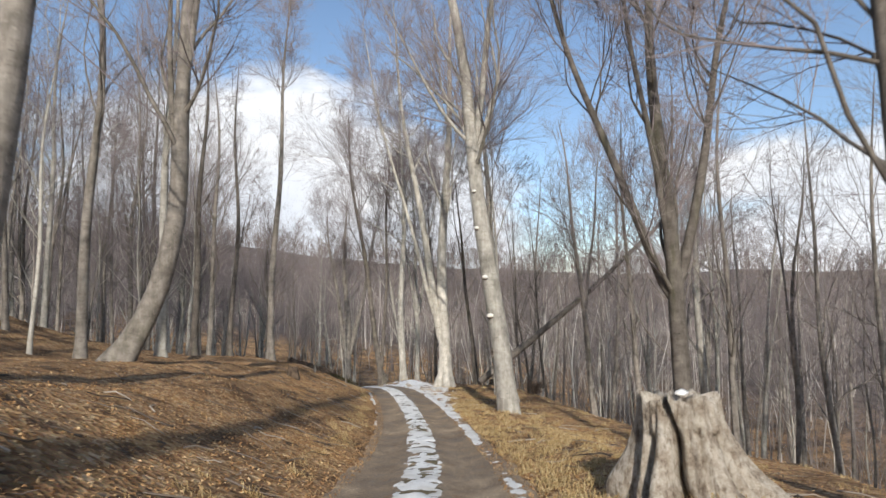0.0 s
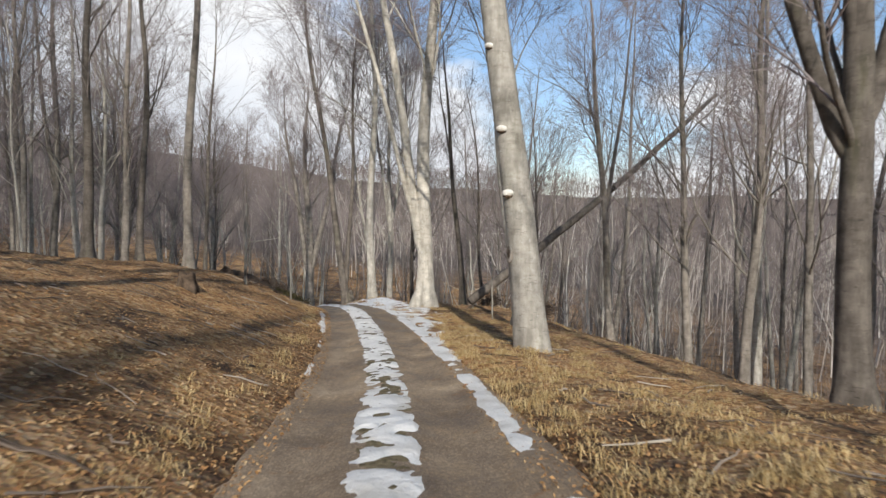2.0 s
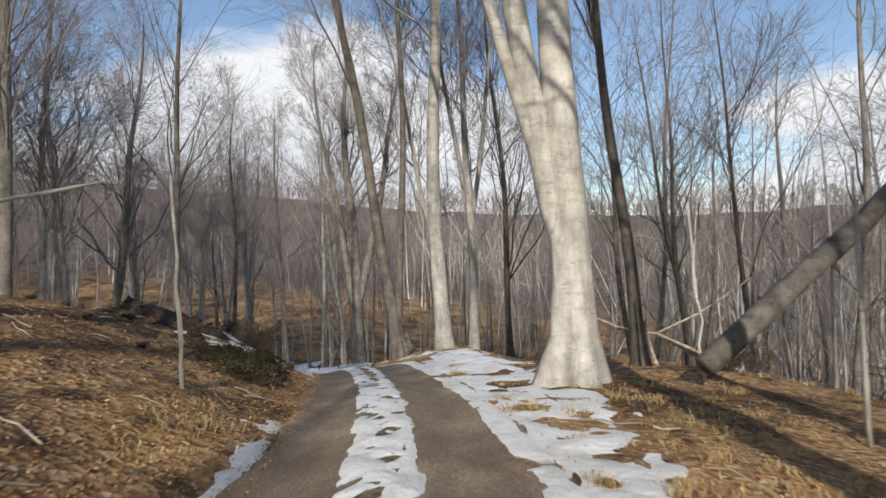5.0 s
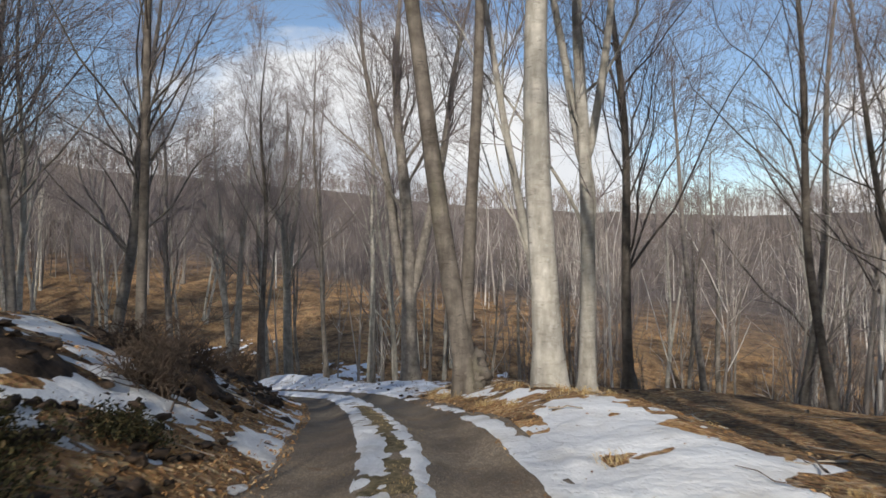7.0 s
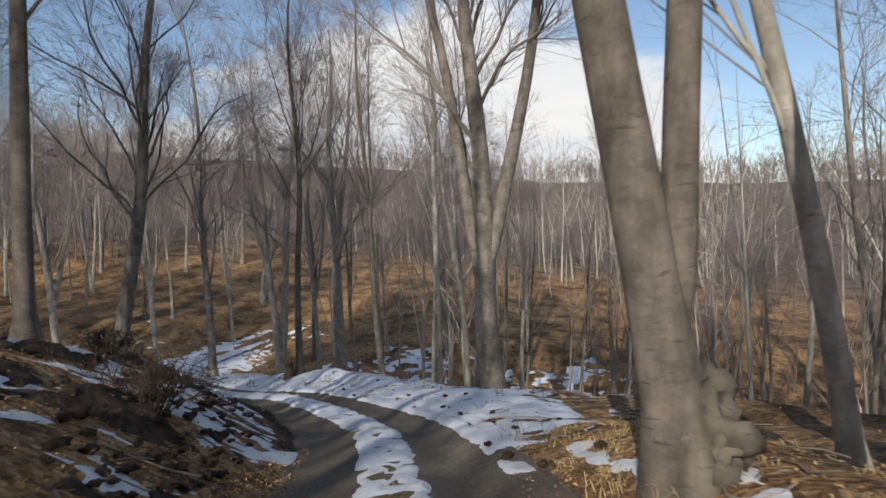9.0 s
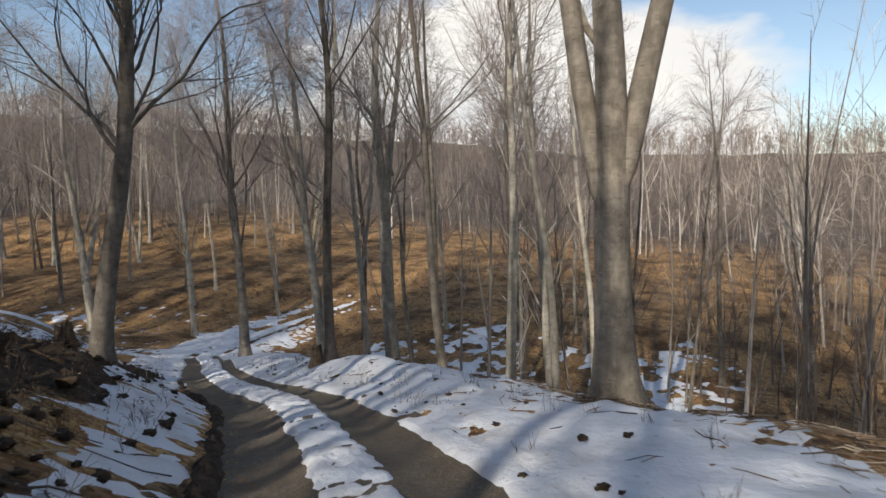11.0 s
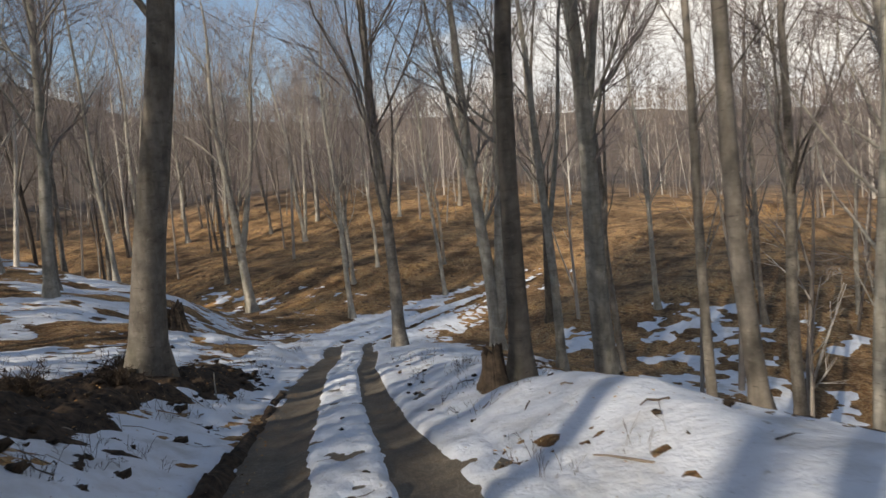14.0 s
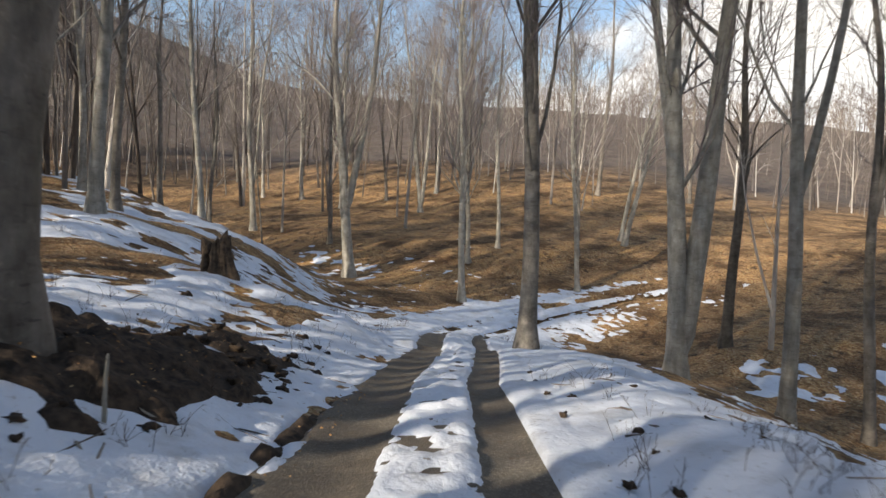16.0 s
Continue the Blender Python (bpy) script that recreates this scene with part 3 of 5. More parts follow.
def bm_part(name, bm, mat, parent=None, label="", smooth=True):
    me = bpy.data.meshes.new(name)
    bm.to_mesh(me)
    bm.free()
    me.materials.append(mat)
    me.polygons.foreach_set("use_smooth", [smooth] * len(me.polygons))
    ob = new(name, me)
    ob.parent = parent
    return tagged(ob, label)


def pole_mesh(name, a, b, r0, r1, mat, sag=0.0, sides=8, K=9, seed=0, wob=0.02):
    """A bent pole or log from a to b with closed ends."""
    rng = np.random.default_rng(seed)
    h = np.linspace(0, 1, K)[:, None]
    P = np.array(a)[None] * (1 - h) + np.array(b)[None] * h
    L = np.linalg.norm(np.subtract(b, a))
    P = P + np.sin(h * np.pi) * np.array([0, 0, -sag]) + rng.normal(0, wob * L / K, P.shape) * np.sin(h * np.pi)
    R = (r0 * (1 - h) + r1 * h)[:, 0]
    R[0], R[-1] = R[0] * 0.9, R[-1] * 0.8
    P = np.vstack([P[:1], P, P[-1:]])
    R = np.r_[0.002, R, 0.002]
    v, f = tubes(P[None], R[None], sides)
    return mesh_from(name, v, f, mat)

# ---- ground, track, snow ----
def axis(lo, hi, step, out_lo, out_hi):
    """Even steps from lo to hi, growing outside."""
    mid = np.arange(lo, hi + step / 2, step)
    a, s = [], step
    while not a or a[-1] > out_lo:
        s *= 1.07
        a.append((a[-1] if a else mid[0]) - s)
    b, s = [], step
    while not b or b[-1] < out_hi:
        s *= 1.07
        b.append((b[-1] if b else mid[-1]) + s)
    return np.r_[a[::-1], mid, b]


def grid_faces(n, m):
    i, j = np.meshgrid(np.arange(n - 1), np.arange(m - 1), indexing="ij")
    a = (i * m + j).ravel()
    return np.stack([a, a + m, a + m + 1, a + 1], 1)


def build_ground():
    xs, ys = axis(-44, 12, 0.33, -1500, 1500), axis(-2, 84, 0.33, -900, 2200)
    X, Y = np.meshgrid(xs, ys, indexing="ij")
    x, y = X.ravel(), Y.ravel()
    s, d, _ = road_coords(x, y)
    near = np.where(d > 0, np.interp(s, [-5, 4, 48, 54], [0.2, 0.3, 0.3, 0.15]), 0)
    z = land(x, y) - 0.16 * sstep(1.5, 1.15, np.abs(d) + near)
    F = grid_faces(len(xs), len(ys))[:, ::-1]
    ob = new("ground", mesh_from("ground", np.stack([x, y, z], 1), F[:, ::-1], LITTER))
    return tagged(ob, "forest floor of dry brown beech leaves over dark soil", "ground", kind="structure")


def along_road(s, d):
    px, py = np.interp(s, ROAD_S, ROAD[:, 0]), np.interp(s, ROAD_S, ROAD[:, 1])
    tx, ty = np.interp(s, ROAD_S, TAN[:, 0]), np.interp(s, ROAD_S, TAN[:, 1])
    k = np.hypot(tx, ty)
    return px - ty / k * d, py + tx / k * d


def build_road():
    ss, dd = np.arange(-25, 91, 0.2), np.linspace(-1.7, 1.7, 35)
    S, D = np.meshgrid(ss, dd, indexing="ij")
    s, d = S.ravel(), D.ravel()
    x, y = along_road(s, d)
    edge = 1.42 + 0.12 * vnoise(s * 0.9, np.sign(d) * 3.0, 21) + 0.10 * vnoise(s * 3.1, np.sign(d) * 5.0, 22)
    edge = edge - np.where(d > 0, np.interp(s, [-5, 4, 48, 54], [0.2, 0.3, 0.3, 0.15]), 0)
    edge = edge - 1.3 * sstep(82, 91, s) * (0.7 + 0.5 * vnoise(s * 1.3, d * 2, 23))
    z = land(x, y) + road_relief(s, d) + 0.015 - 0.22 * sstep(0, 0.3, np.abs(d) - edge)
    ob = new("road", mesh_from("road", np.stack([x, y, z], 1), grid_faces(len(ss), len(dd))[:, ::-1], GRAVEL))
    return tagged(ob, "narrow unpaved forest track with two worn wet ruts", "road", kind="structure")


def snow_cover(x, y, s, d):
    """How much snow lies there: above zero it shows."""
    a = np.abs(d)
    late = sstep(44, 50, s)
    n = 0.40 * fbm(x / 0.6, y / 0.6, 31, 3) + 0.42 * fbm(x / 0.22, y / 0.22, 41, 2) + 0.50 * fbm(x / 1.7, y / 1.7, 37, 3)
    ns = 0.12 * fbm(x / 0.6, y / 0.6, 31, 3) + 0.42 * fbm(x / 0.2, y / 0.2, 41, 3) + 0.42 * fbm(x / 1.7, y / 1.7, 37, 3)
    mid = np.interp(s, [-5, 4, 14, 16.5, 19.5, 21, 24, 27, 34, 40, 46, 60, 82, 88], [0.10, 0.10, 0.08, -0.02, -0.04, 0.16, 0.18, 0.02, 0.10, 0.04, 0.10, 0.36, 0.38, 0.30])
    half = np.interp(s, [40, 45, 58], [0.40, 0.5, 0.50])
    strip = mid + 0.12 - 0.55 * (a / half) ** 6 + 0.9 * np.minimum(fbm(x / 0.16, y / 0.24, 49, 2) + 0.05, 0.0) * np.interp(s, [16, 26, 34, 48], [1, 0.3, 0.9, 0.25])
    strip = strip + np.interp(s, [33, 37, 44, 47], [0, 1, 1, 0]) * (0.12 - 0.55 * np.exp(-((d + 0.05) / 0.15) ** 2))
    rut = np.interp(s, [72, 80, 85, 90], [-1.3, -0.75, -0.3, -0.1])
    reach = np.interp(s, [-5, 12, 20, 26, 31, 38, 42, 46, 52, 70], [1.28, 1.27, 1.38, 1.9, 2.6, 2.9, 2.2, 2.0, 4.6, 4.2])
    rv = np.interp(s, [-5, 10, 20, 27, 33, 39, 43, 47, 51, 70, 100], [0.04, 0.08, 0.08, 0.18, 0.14, 0.08, 0.0, 0.06, 0.34, 0.40, 0.35])
    right = rv - np.interp(s, [18, 26], [5.0, 1.1]) * np.maximum(a - reach, 0) ** 1.3
    right = right - 0.75 * np.exp(-((d + 1.62) / 0.2) ** 4) * sstep(37, 39.5, s) * sstep(47, 44, s)
    right = np.where(a > reach + 0.6, np.maximum(right, np.interp(s, [40, 55, 100], [-0.6, -0.28, -0.16])), right)
    reach_l = np.interp(s, [-5, 16, 22, 30, 38, 46, 52, 100], [1.25, 1.25, 1.35, 1.5, 5.0, 8.0, 14, 16])
    lv = np.interp(s, [-5, 15, 20, 24, 28, 36, 42, 50, 56, 64, 100], [-0.6, -0.6, -0.6, -0.6, -0.5, -0.3, 0.04, 0.0, 0.02, 0.2, 0.2])
    left = lv - np.interp(s, [22, 34], [1.1, 0.25]) * np.maximum(a - reach_l, 0)
    left = left + 0.5 * np.exp(-((d - 1.22 - 0.06 * vnoise(s * 0.7, 0 * s, 35)) / 0.075) ** 2) * sstep(15.5, 18, s) * sstep(32, 28, s)
    left = left + 0.34 * np.exp(-((d - 2.2) / 0.6) ** 2) * sstep(51, 57, s)
    left = left - 0.5 * np.exp(-((d - 1.32) / 0.16) ** 2) * late * sstep(76, 70, s)
    out = np.where(d < 0, np.interp(s, [48, 60], [1.10, 0.98]), np.interp(s, [48, 60], [1.10, 1.14]))
    inn = np.where(d < 0, np.interp(s, [40, 58, 66], [0.38, 0.36, 0.5]), np.interp(s, [40, 58], [0.38, 0.42])) + 0.07 * fbm(x / 0.28, y / 0.28, 33, 3)
    inrut = np.exp(-((a - (inn + out) / 2) / ((out - inn) / 2)) ** 6)
    side = np.where(d > 0, left, right)
    side = side + 0.45 * np.minimum(fbm(x / 0.2, y / 0.2, 47, 2) + 0.08, 0.0) * sstep(1.3, 1.9, a) * late
    cover = np.where(a < 0.62, strip, side)
    cover = cover * (1 - inrut) + rut * inrut
    clods = np.where((d > np.interp(s, [50, 56], [2.0, 3.3])) & (s > 46), -0.6 * sstep(0.06, 0.2, fbm(x / 2.4, y / 2.4, 77, 2)), 0)
    cover = cover - 0.7 * sstep(7.5, 10.5, -d) - 0.7 * sstep(17.0, 22.0, d) - 0.45 * sstep(2.2, 4.5, np.abs(d)) * sstep(90, 95, s) - 0.45 * sstep(98, 106, s) - 0.4 * sstep(108, 115, s)
    return cover + clods - 0.8 * np.clip(bare_earth(x, y, s, d) * 4, 0, 1) + np.where(a < 0.62, ns * np.interp(s, [14, 20, 30, 44, 56], [0.9, 0.7, 0.8, 0.8, 0.5]), n * np.interp(s, [18, 26], [0.75, 1.0]))


def bare_earth(x, y, s, d):
    """Where the cut bank shows dark soil: above zero."""
    n = 0.8 * fbm(x / 1.5, y / 1.5, 91, 4) + 0.55 * fbm(x / 0.38, y / 0.38, 93, 3)
    mid = np.interp(s, [58, 66, 69, 71, 74], [3.7, 3.9, 3.2, 3.1, 2.6])
    upper = np.interp(s, [48, 53, 60, 66, 71, 74, 78], [-0.4, 0.38, 0.3, 0.55, 0.45, 0.05, -0.5]) - ((d - mid) / np.where(d < mid, 0.75, 1.0)) ** 2 * 0.38
    early = np.interp(s, [33, 36, 39, 47, 51], [-0.5, -0.30, -0.02, -0.02, -0.5]) - ((d - 3.0) / 1.8) ** 2 * 0.35
    ditch = np.interp(s, [46, 50, 68, 74], [-0.5, 0.16, 0.14, -0.4]) - ((d - 1.32) / 0.13) ** 2 * 0.2
    return np.where(d > 1.1, np.maximum(np.maximum(upper, early) + n, ditch + 0.4 * n), -1)


def earth_lift(x, y, s, d):
    e = bare_earth(x, y, s, d)
    lumps = np.abs(fbm(x / 0.5, y / 0.5, 95, 3)) * 0.30 + np.abs(fbm(x / 0.17, y / 0.17, 97, 2)) * 0.13
    return np.clip(e * 0.3, -0.12, 0.05) + np.clip(e * 3, 0, 1) * lumps


def build_earth():
    ss, dd = np.arange(30, 86, 0.09), np.arange(1.1, 8, 0.09)
    S, D = np.meshgrid(ss, dd, indexing="ij")
    s, d = S.ravel(), D.ravel()
    x, y = along_road(s, d)
    lift = earth_lift(x, y, s, d)
    z = land(x, y) + lift
    F = grid_faces(len(ss), len(dd))[:, ::-1]
    F = F[lift[F].max(1) > -0.03]
    v = np.stack([x, y, z], 1)
    used = np.unique(F)
    remap = np.zeros(len(v), int)
    remap[used] = np.arange(len(used))
    ob = new("bare_earth", mesh_from("bare_earth", v[used], remap[F], EARTH))
    return tagged(ob, "dark wet soil showing on the cut bank of the track", "earth", kind="stuff")


def surface_z(x, y):
    """The ground with the bare soil that lies on it."""
    s, d, _ = road_coords(x, y)
    return ground_z(x, y) + np.where((s > 30) & (s < 86) & (d > 1.1) & (d < 8), np.maximum(earth_lift(x, y, s, d), 0), 0)


def build_snow():
    ss, dd = np.arange(-3, 116, 0.11), np.r_[np.arange(-11, -2, 0.16), np.arange(-2, 2, 0.075), np.arange(2, 10, 0.16), np.arange(10, 23, 0.3)]
    S, D = np.meshgrid(ss, dd, indexing="ij")
    s, d = S.ravel(), D.ravel()
    x, y = along_road(s, d)
    c = snow_cover(x, y, s, d)
    late = sstep(42, 52, s)
    soft = 0.15 * fbm(x / 0.5, y / 0.5, 51, 4) * sstep(1.2, 1.6, np.abs(d))
    # trodden and pitted between the ruts
    soft = soft + (0.10 * fbm(x / 0.16, y / 0.16, 53, 2) - 0.10 * sstep(0.12, 0.3, fbm(x / 0.24, y / 0.24, 57, 2))) * sstep(0.6, 0.45, np.abs(d))
    lift = np.clip(c * (0.10 + 0.07 * late), -0.07, 0.016 + 0.034 * late) + 0.006 * (np.abs(d) < 0.55) * sstep(52, 48, s) * (c > 0) + soft * np.clip(c * 3, 0, 1) * 0.6
    z = land(x, y) + np.where(np.abs(d) < 1.5, road_relief(s, d) + 0.015 - 0.10 * sstep(1.4, 1.6, np.abs(d)), 0) + lift
    F = grid_faces(len(ss), len(dd))[:, ::-1]
    keep = lift[F].max(1) > -0.015
    v = np.stack([x, y, z], 1)
    F = F[keep]
    used = np.unique(F)
    remap = np.zeros(len(v), int)
    remap[used] = np.arange(len(used))
    ob = new("snow", mesh_from("snow", v[used], remap[F], SNOW))
    return tagged(ob, "patchy melting old snow between the ruts and on verges", "snow", kind="stuff")


def build_valley_snow():
    xs, ys = np.arange(-66, -4, 0.19), np.arange(63, 106, 0.19)
    X, Y = np.meshgrid(xs, ys, indexing="ij")
    x, y = X.ravel(), Y.ravel()
    s, d, _ = road_coords(x, y)
    u, v, _ = ravine(x, y)
    c = -0.17 - 0.30 * np.maximum(np.abs(v + 3) - 6, 0) / 4 + 0.8 * fbm(x / 3.0, y / 3.0, 61, 4) + 0.75 * fbm(x / 0.8, y / 0.8, 63, 3)
    c = np.maximum(c, -0.46 + 0.7 * fbm(x / 0.7, y / 0.7, 65, 3) + 0.9 * fbm(x / 4.0, y / 2.0, 67, 4) + 0.35 * np.exp(-((np.abs(d) - 2) / 2.5) ** 2) * (s > 84) * (s < 98)) - 0.6 * sstep(5, 11, v)
    c = c - 1.2 * sstep(12, 8, np.abs(d) + 2.0 * fbm(x / 2, y / 2, 71, 2)) * (s < 112)
    lift = np.clip(c * 0.25, -0.09, 0.06)
    z = land(x, y) + lift
    F = grid_faces(len(xs), len(ys))
    F = F[lift[F].max(1) > -0.03]
    p = np.stack([x, y, z], 1)
    used = np.unique(F)
    remap = np.zeros(len(p), int)
    remap[used] = np.arange(len(used))
    ob = new("snow_patch", mesh_from("snow_patch", p[used], remap[F], SNOW))
    return tagged(ob, "thin broken snow patches along the stream bed", "snow", kind="stuff")


def build_strip():
    ss, dd = np.arange(-4, 52, 0.1), np.linspace(-0.52, 0.52, 21)
    S, D = np.meshgrid(ss, dd, indexing="ij")
    s, d = S.ravel(), D.ravel()
    x, y = along_road(s, d)
    lift = 0.004 - 0.05 * (np.abs(d) / 0.42 + 0.12 * vnoise(s * 3, 0 * s, 82)) ** 4 + 0.02 * fbm(x / 0.25, y / 0.25, 81, 3) - 0.03 * sstep(46, 51, s)
    z = land(x, y) + road_relief(s, d) + 0.015 + np.clip(lift, -0.05, 0.006)
    ob = new("matted_grass", mesh_from("matted_grass", np.stack([x, y, z], 1), grid_faces(len(ss), len(dd))[:, ::-1], MATTED))
    return tagged(ob, "flattened brown green grass and dirt between the ruts", "grass", kind="stuff")


build_ground()
build_road()
build_strip()
build_snow()
build_earth()
build_valley_snow()


# ---- clouds, far beyond the hills ----
def build_clouds():
    m, n, l, p = material("cloud")
    n.remove(p)
    c = n.new("ShaderNodeTexCoord")
    mp = n.new("ShaderNodeMapping")
    mp.inputs["Scale"].default_value = (0.0016, 0.0016, 0.0042)
    mp.inputs["Location"].default_value = (0.35, 0.2, 0.1)
    l.new(c.outputs["Object"], mp.inputs["Vector"])
    t = tex_noise(n, l, mp.outputs["Vector"], 1.0, 7, 0.52)
    sep = n.new("ShaderNodeSeparateXYZ")
    l.new(c.outputs["Object"], sep.inputs["Vector"])
    low = n.new("ShaderNodeMapRange")
    low.inputs["From Min"].default_value, low.inputs["From Max"].default_value = 330, 800
    low.inputs["To Min"].default_value, low.inputs["To Max"].default_value = 0.24, -0.26
    l.new(sep.outputs["Z"], low.inputs["Value"])
    spread = n.new("ShaderNodeMapRange")
    spread.inputs["From Min"].default_value, spread.inputs["From Max"].default_value = -1900, 1900
    l.new(sep.outputs["X"], spread.inputs["Value"])
    bank = ramp(n, [(0.0, (0.26, 0.26, 0.26)), (0.14, (0.24, 0.24, 0.24)), (0.265, (0.57, 0.57, 0.57)), (0.47, (0.58, 0.58, 0.58)), (0.56, (0.34, 0.34, 0.34)), (0.62, (0.12, 0.12, 0.12)), (0.68, (0.22, 0.22, 0.22)), (0.76, (0.44, 0.44, 0.44)), (1.0, (0.46, 0.46, 0.46))])
    l.new(spread.outputs["Result"], bank.inputs["Fac"])
    lay = n.new("ShaderNodeMath")
    lay.operation = "ADD"
    l.new(t.outputs["Fac"], lay.inputs[0])
    l.new(bank.outputs["Color"], lay.inputs[1])
    less = n.new("ShaderNodeMath")
    less.operation = "SUBTRACT"
    l.new(lay.outputs[0], less.inputs[0])
    less.inputs[1].default_value = 0.5
    add = n.new("ShaderNodeMath")
    l.new(less.outputs[0], add.inputs[0])
    l.new(low.outputs["Result"], add.inputs[1])
    cover = ramp(n, [(0.47, (0, 0, 0)), (0.62, (1, 1, 1))])
    l.new(add.outputs[0], cover.inputs["Fac"])
    e, tr, mx = n.new("ShaderNodeEmission"), n.new("ShaderNodeBsdfTransparent"), n.new("ShaderNodeMixShader")
    tone = ramp(n, [(0.35, (0.80, 0.84, 0.90)), (0.7, (1.0, 1.0, 1.0))])
    l.new(t.outputs["Fac"], tone.inputs["Fac"])
    l.new(tone.outputs["Color"], e.inputs["Color"])
    e.inputs["Strength"].default_value = 1.0
    l.new(cover.outputs["Color"], mx.inputs["Fac"])
    l.new(tr.outputs[0], mx.inputs[1])
    l.new(e.outputs[0], mx.inputs[2])
    l.new(mx.outputs[0], n["Material Output"].inputs["Surface"])
    yaw = np.radians(np.linspace(-95, 130, 60))
    zz = np.linspace(-150, 1500, 8)
    A, Z = np.meshgrid(yaw, zz, indexing="ij")
    v = np.stack([-10 - 1900 * np.sin(A.ravel()), 40 + 1900 * np.cos(A.ravel()), Z.ravel()], 1)
    ob = new("backdrop", mesh_from("backdrop", v, grid_faces(60, 8), m))
    tagged(ob, "bank of white cloud low in a blue winter sky", "clouds", kind="structure")


build_clouds()

# ---- trees that stand near the track ----
SOLE = []


def beech(seed, x, y, r, H, lean=(0, 0), **kw):
    SOLE.append((x, y))
    return tree(seed, x, y, r, H, lean, **kw)


TALL = "tall pale grey beech with smooth lit bark beside the track"
beech(12, -9, 16.95, 0.31, 18, (0.02, 0), sweep=(1.9, 2.6), bark=GREY_BARK, label="leaning curved beech on the leaf covered bank", fork=[(5.0, -0.07, 0.02, 0.4), (8.0, 0.12, 0.0, 0.5)], sides=18)
beech(63, -10.8, 23.65, 0.2, 18, (0.0, 0.01), bark=BEECH, label="slim pale beech on the leafy bank", detail=0.6, crown=0.5, spread=0.24, limbs=9)
beech(13, -6.3, 8.0, 0.27, 16, (0.05, 0), bark=GREY_BARK, label="grey beech at the edge of the leaf bank", detail=0.7)
beech(61, 5.1, 6.6, 0.13, 18, (0.02, 0), bark=DARK_BARK, label="dark straight trunk at the edge of the slope", detail=0.7, crown=0.3, limbs=16, twig=0.008)
beech(62, -3.0, -9.0, 0.3, 20, (0.0, 0.0), bark=GREY_BARK, label="tall grey beech beside the track", detail=0.5, limbs=8, spread=0.22)
beech(15, -13.45, 33.4, 0.21, 18, (0, 0), bark=DARK_BARK, label="dark slender forest tree behind the leafy bank", detail=0.6, crown=0.42, spread=0.24, limbs=10)
beech(64, -11.9, 34.5, 0.16, 17, (0.01, 0), bark=DARK_BARK, label="dark slender forest tree behind the leafy bank", detail=0.6, crown=0.45, spread=0.22, limbs=9)
beech(16, -8.7, 31.4, 0.18, 20, (0.02, 0), bark=GREY_BARK, label="slender tall tree with a small high crown", crown=0.74, spread=0.2)
beech(17, 2.29, 20.75, 0.345, 22, (-0.15, 0.05), label="big pale smooth beech with bracket fungi beside the track", crown=0.5, sides=24, flare=0.14, fork=[(9.5, 0.12, 0.03, 0.6)])
# brown-grey beech; DARK_BARK puts the shadow on its trunk into the colour
beech(18, 7.2, 17.8, 0.28, 19, (-0.05, 0.02), bark=DARK_BARK, label="old beech forking into several heavy stems, bark darkened for shade", crown=0.34, sides=18, limbs=30, twig=0.008, fork=[(4.4, -0.34, 0.05, 0.62), (4.8, 0.22, 0.05, 0.7), (5.6, -0.16, -0.05, 0.5)])
beech(19, 14.3, 32.8, 0.26, 19, (-0.03, 0), bark=BEECH, label="grey beech low on the slope below the track", detail=0.9, crown=0.4)
beech(20, 9.6, 29.0, 0.16, 16, (-0.05, 0), bark=GREY_BARK, detail=0.7, crown=0.35, limbs=18, twig=0.008)
beech(21, 10.2, 26.5, 0.17, 17, (0.0, 0), bark=GREY_BARK, detail=0.7, crown=0.35, limbs=18, twig=0.008)
beech(22, 3.15, 27.1, 0.2, 17, (-0.09, 0.02), bark=BEECH, label="slim pale leaning beech on the shoulder of the track", fork=[(0.4, -0.10, 0.0, 0.3)], detail=0.9, crown=0.5, flare=0.6)
beech(23, 9.05, 35.4, 0.2, 18, (-0.13, 0), bark=GREY_BARK, fork=[(7.0, 0.12, 0.03, 0.7)], detail=0.9)
beech(25, 2.15, 37.3, 0.15, 13, (-0.08, 0), bark=DARK_BARK, label="thin dark tree beside a fallen broken trunk", crown=0.6, detail=0.6, limbs=7, fork=[(7.0, -0.16, 0.0, 0.5)])
for n, (x, y, r, H, lean) in enumerate(((4.85, 48.8, 0.13, 17, -0.12), (6.4, 47.0, 0.12, 16, -0.05), (7.2, 50.5, 0.13, 17, -0.10), (8.0, 44.5, 0.11, 15, -0.08))):
    beech(80 + n, x, y, r, H, (lean, 0.02), bow=0.15 * (n % 3 - 1), bark=DARK_BARK, label="slim dark leaning tree below the shoulder of the track", detail=0.6, crown=0.4)
beech(26, 0.23, 33.6, 0.33, 23, (0.012, 0), bark=PALE_BARK, label="tall pale beech dividing into three smooth stems beside the track", crown=0.42, sides=22, flare=0.75, limbs=17, fork=[(2.3, -0.16, 0.03, 0.74), (3.0, -0.27, 0.0, 0.4)])
beech(27, -2.56, 41.97, 0.245, 21, (-0.03, 0), bark=BEECH, label=TALL, crown=0.55, sides=18, flare=0.3)
beech(28, -1.72, 45.4, 0.19, 17, (-0.04, 0), bark=BEECH, fork=[(5.2, -0.14, 0.1, 0.75), (5.4, 0.14, 0.0, 0.7)], detail=0.9, crown=0.3, spread=0.42, limbs=20)
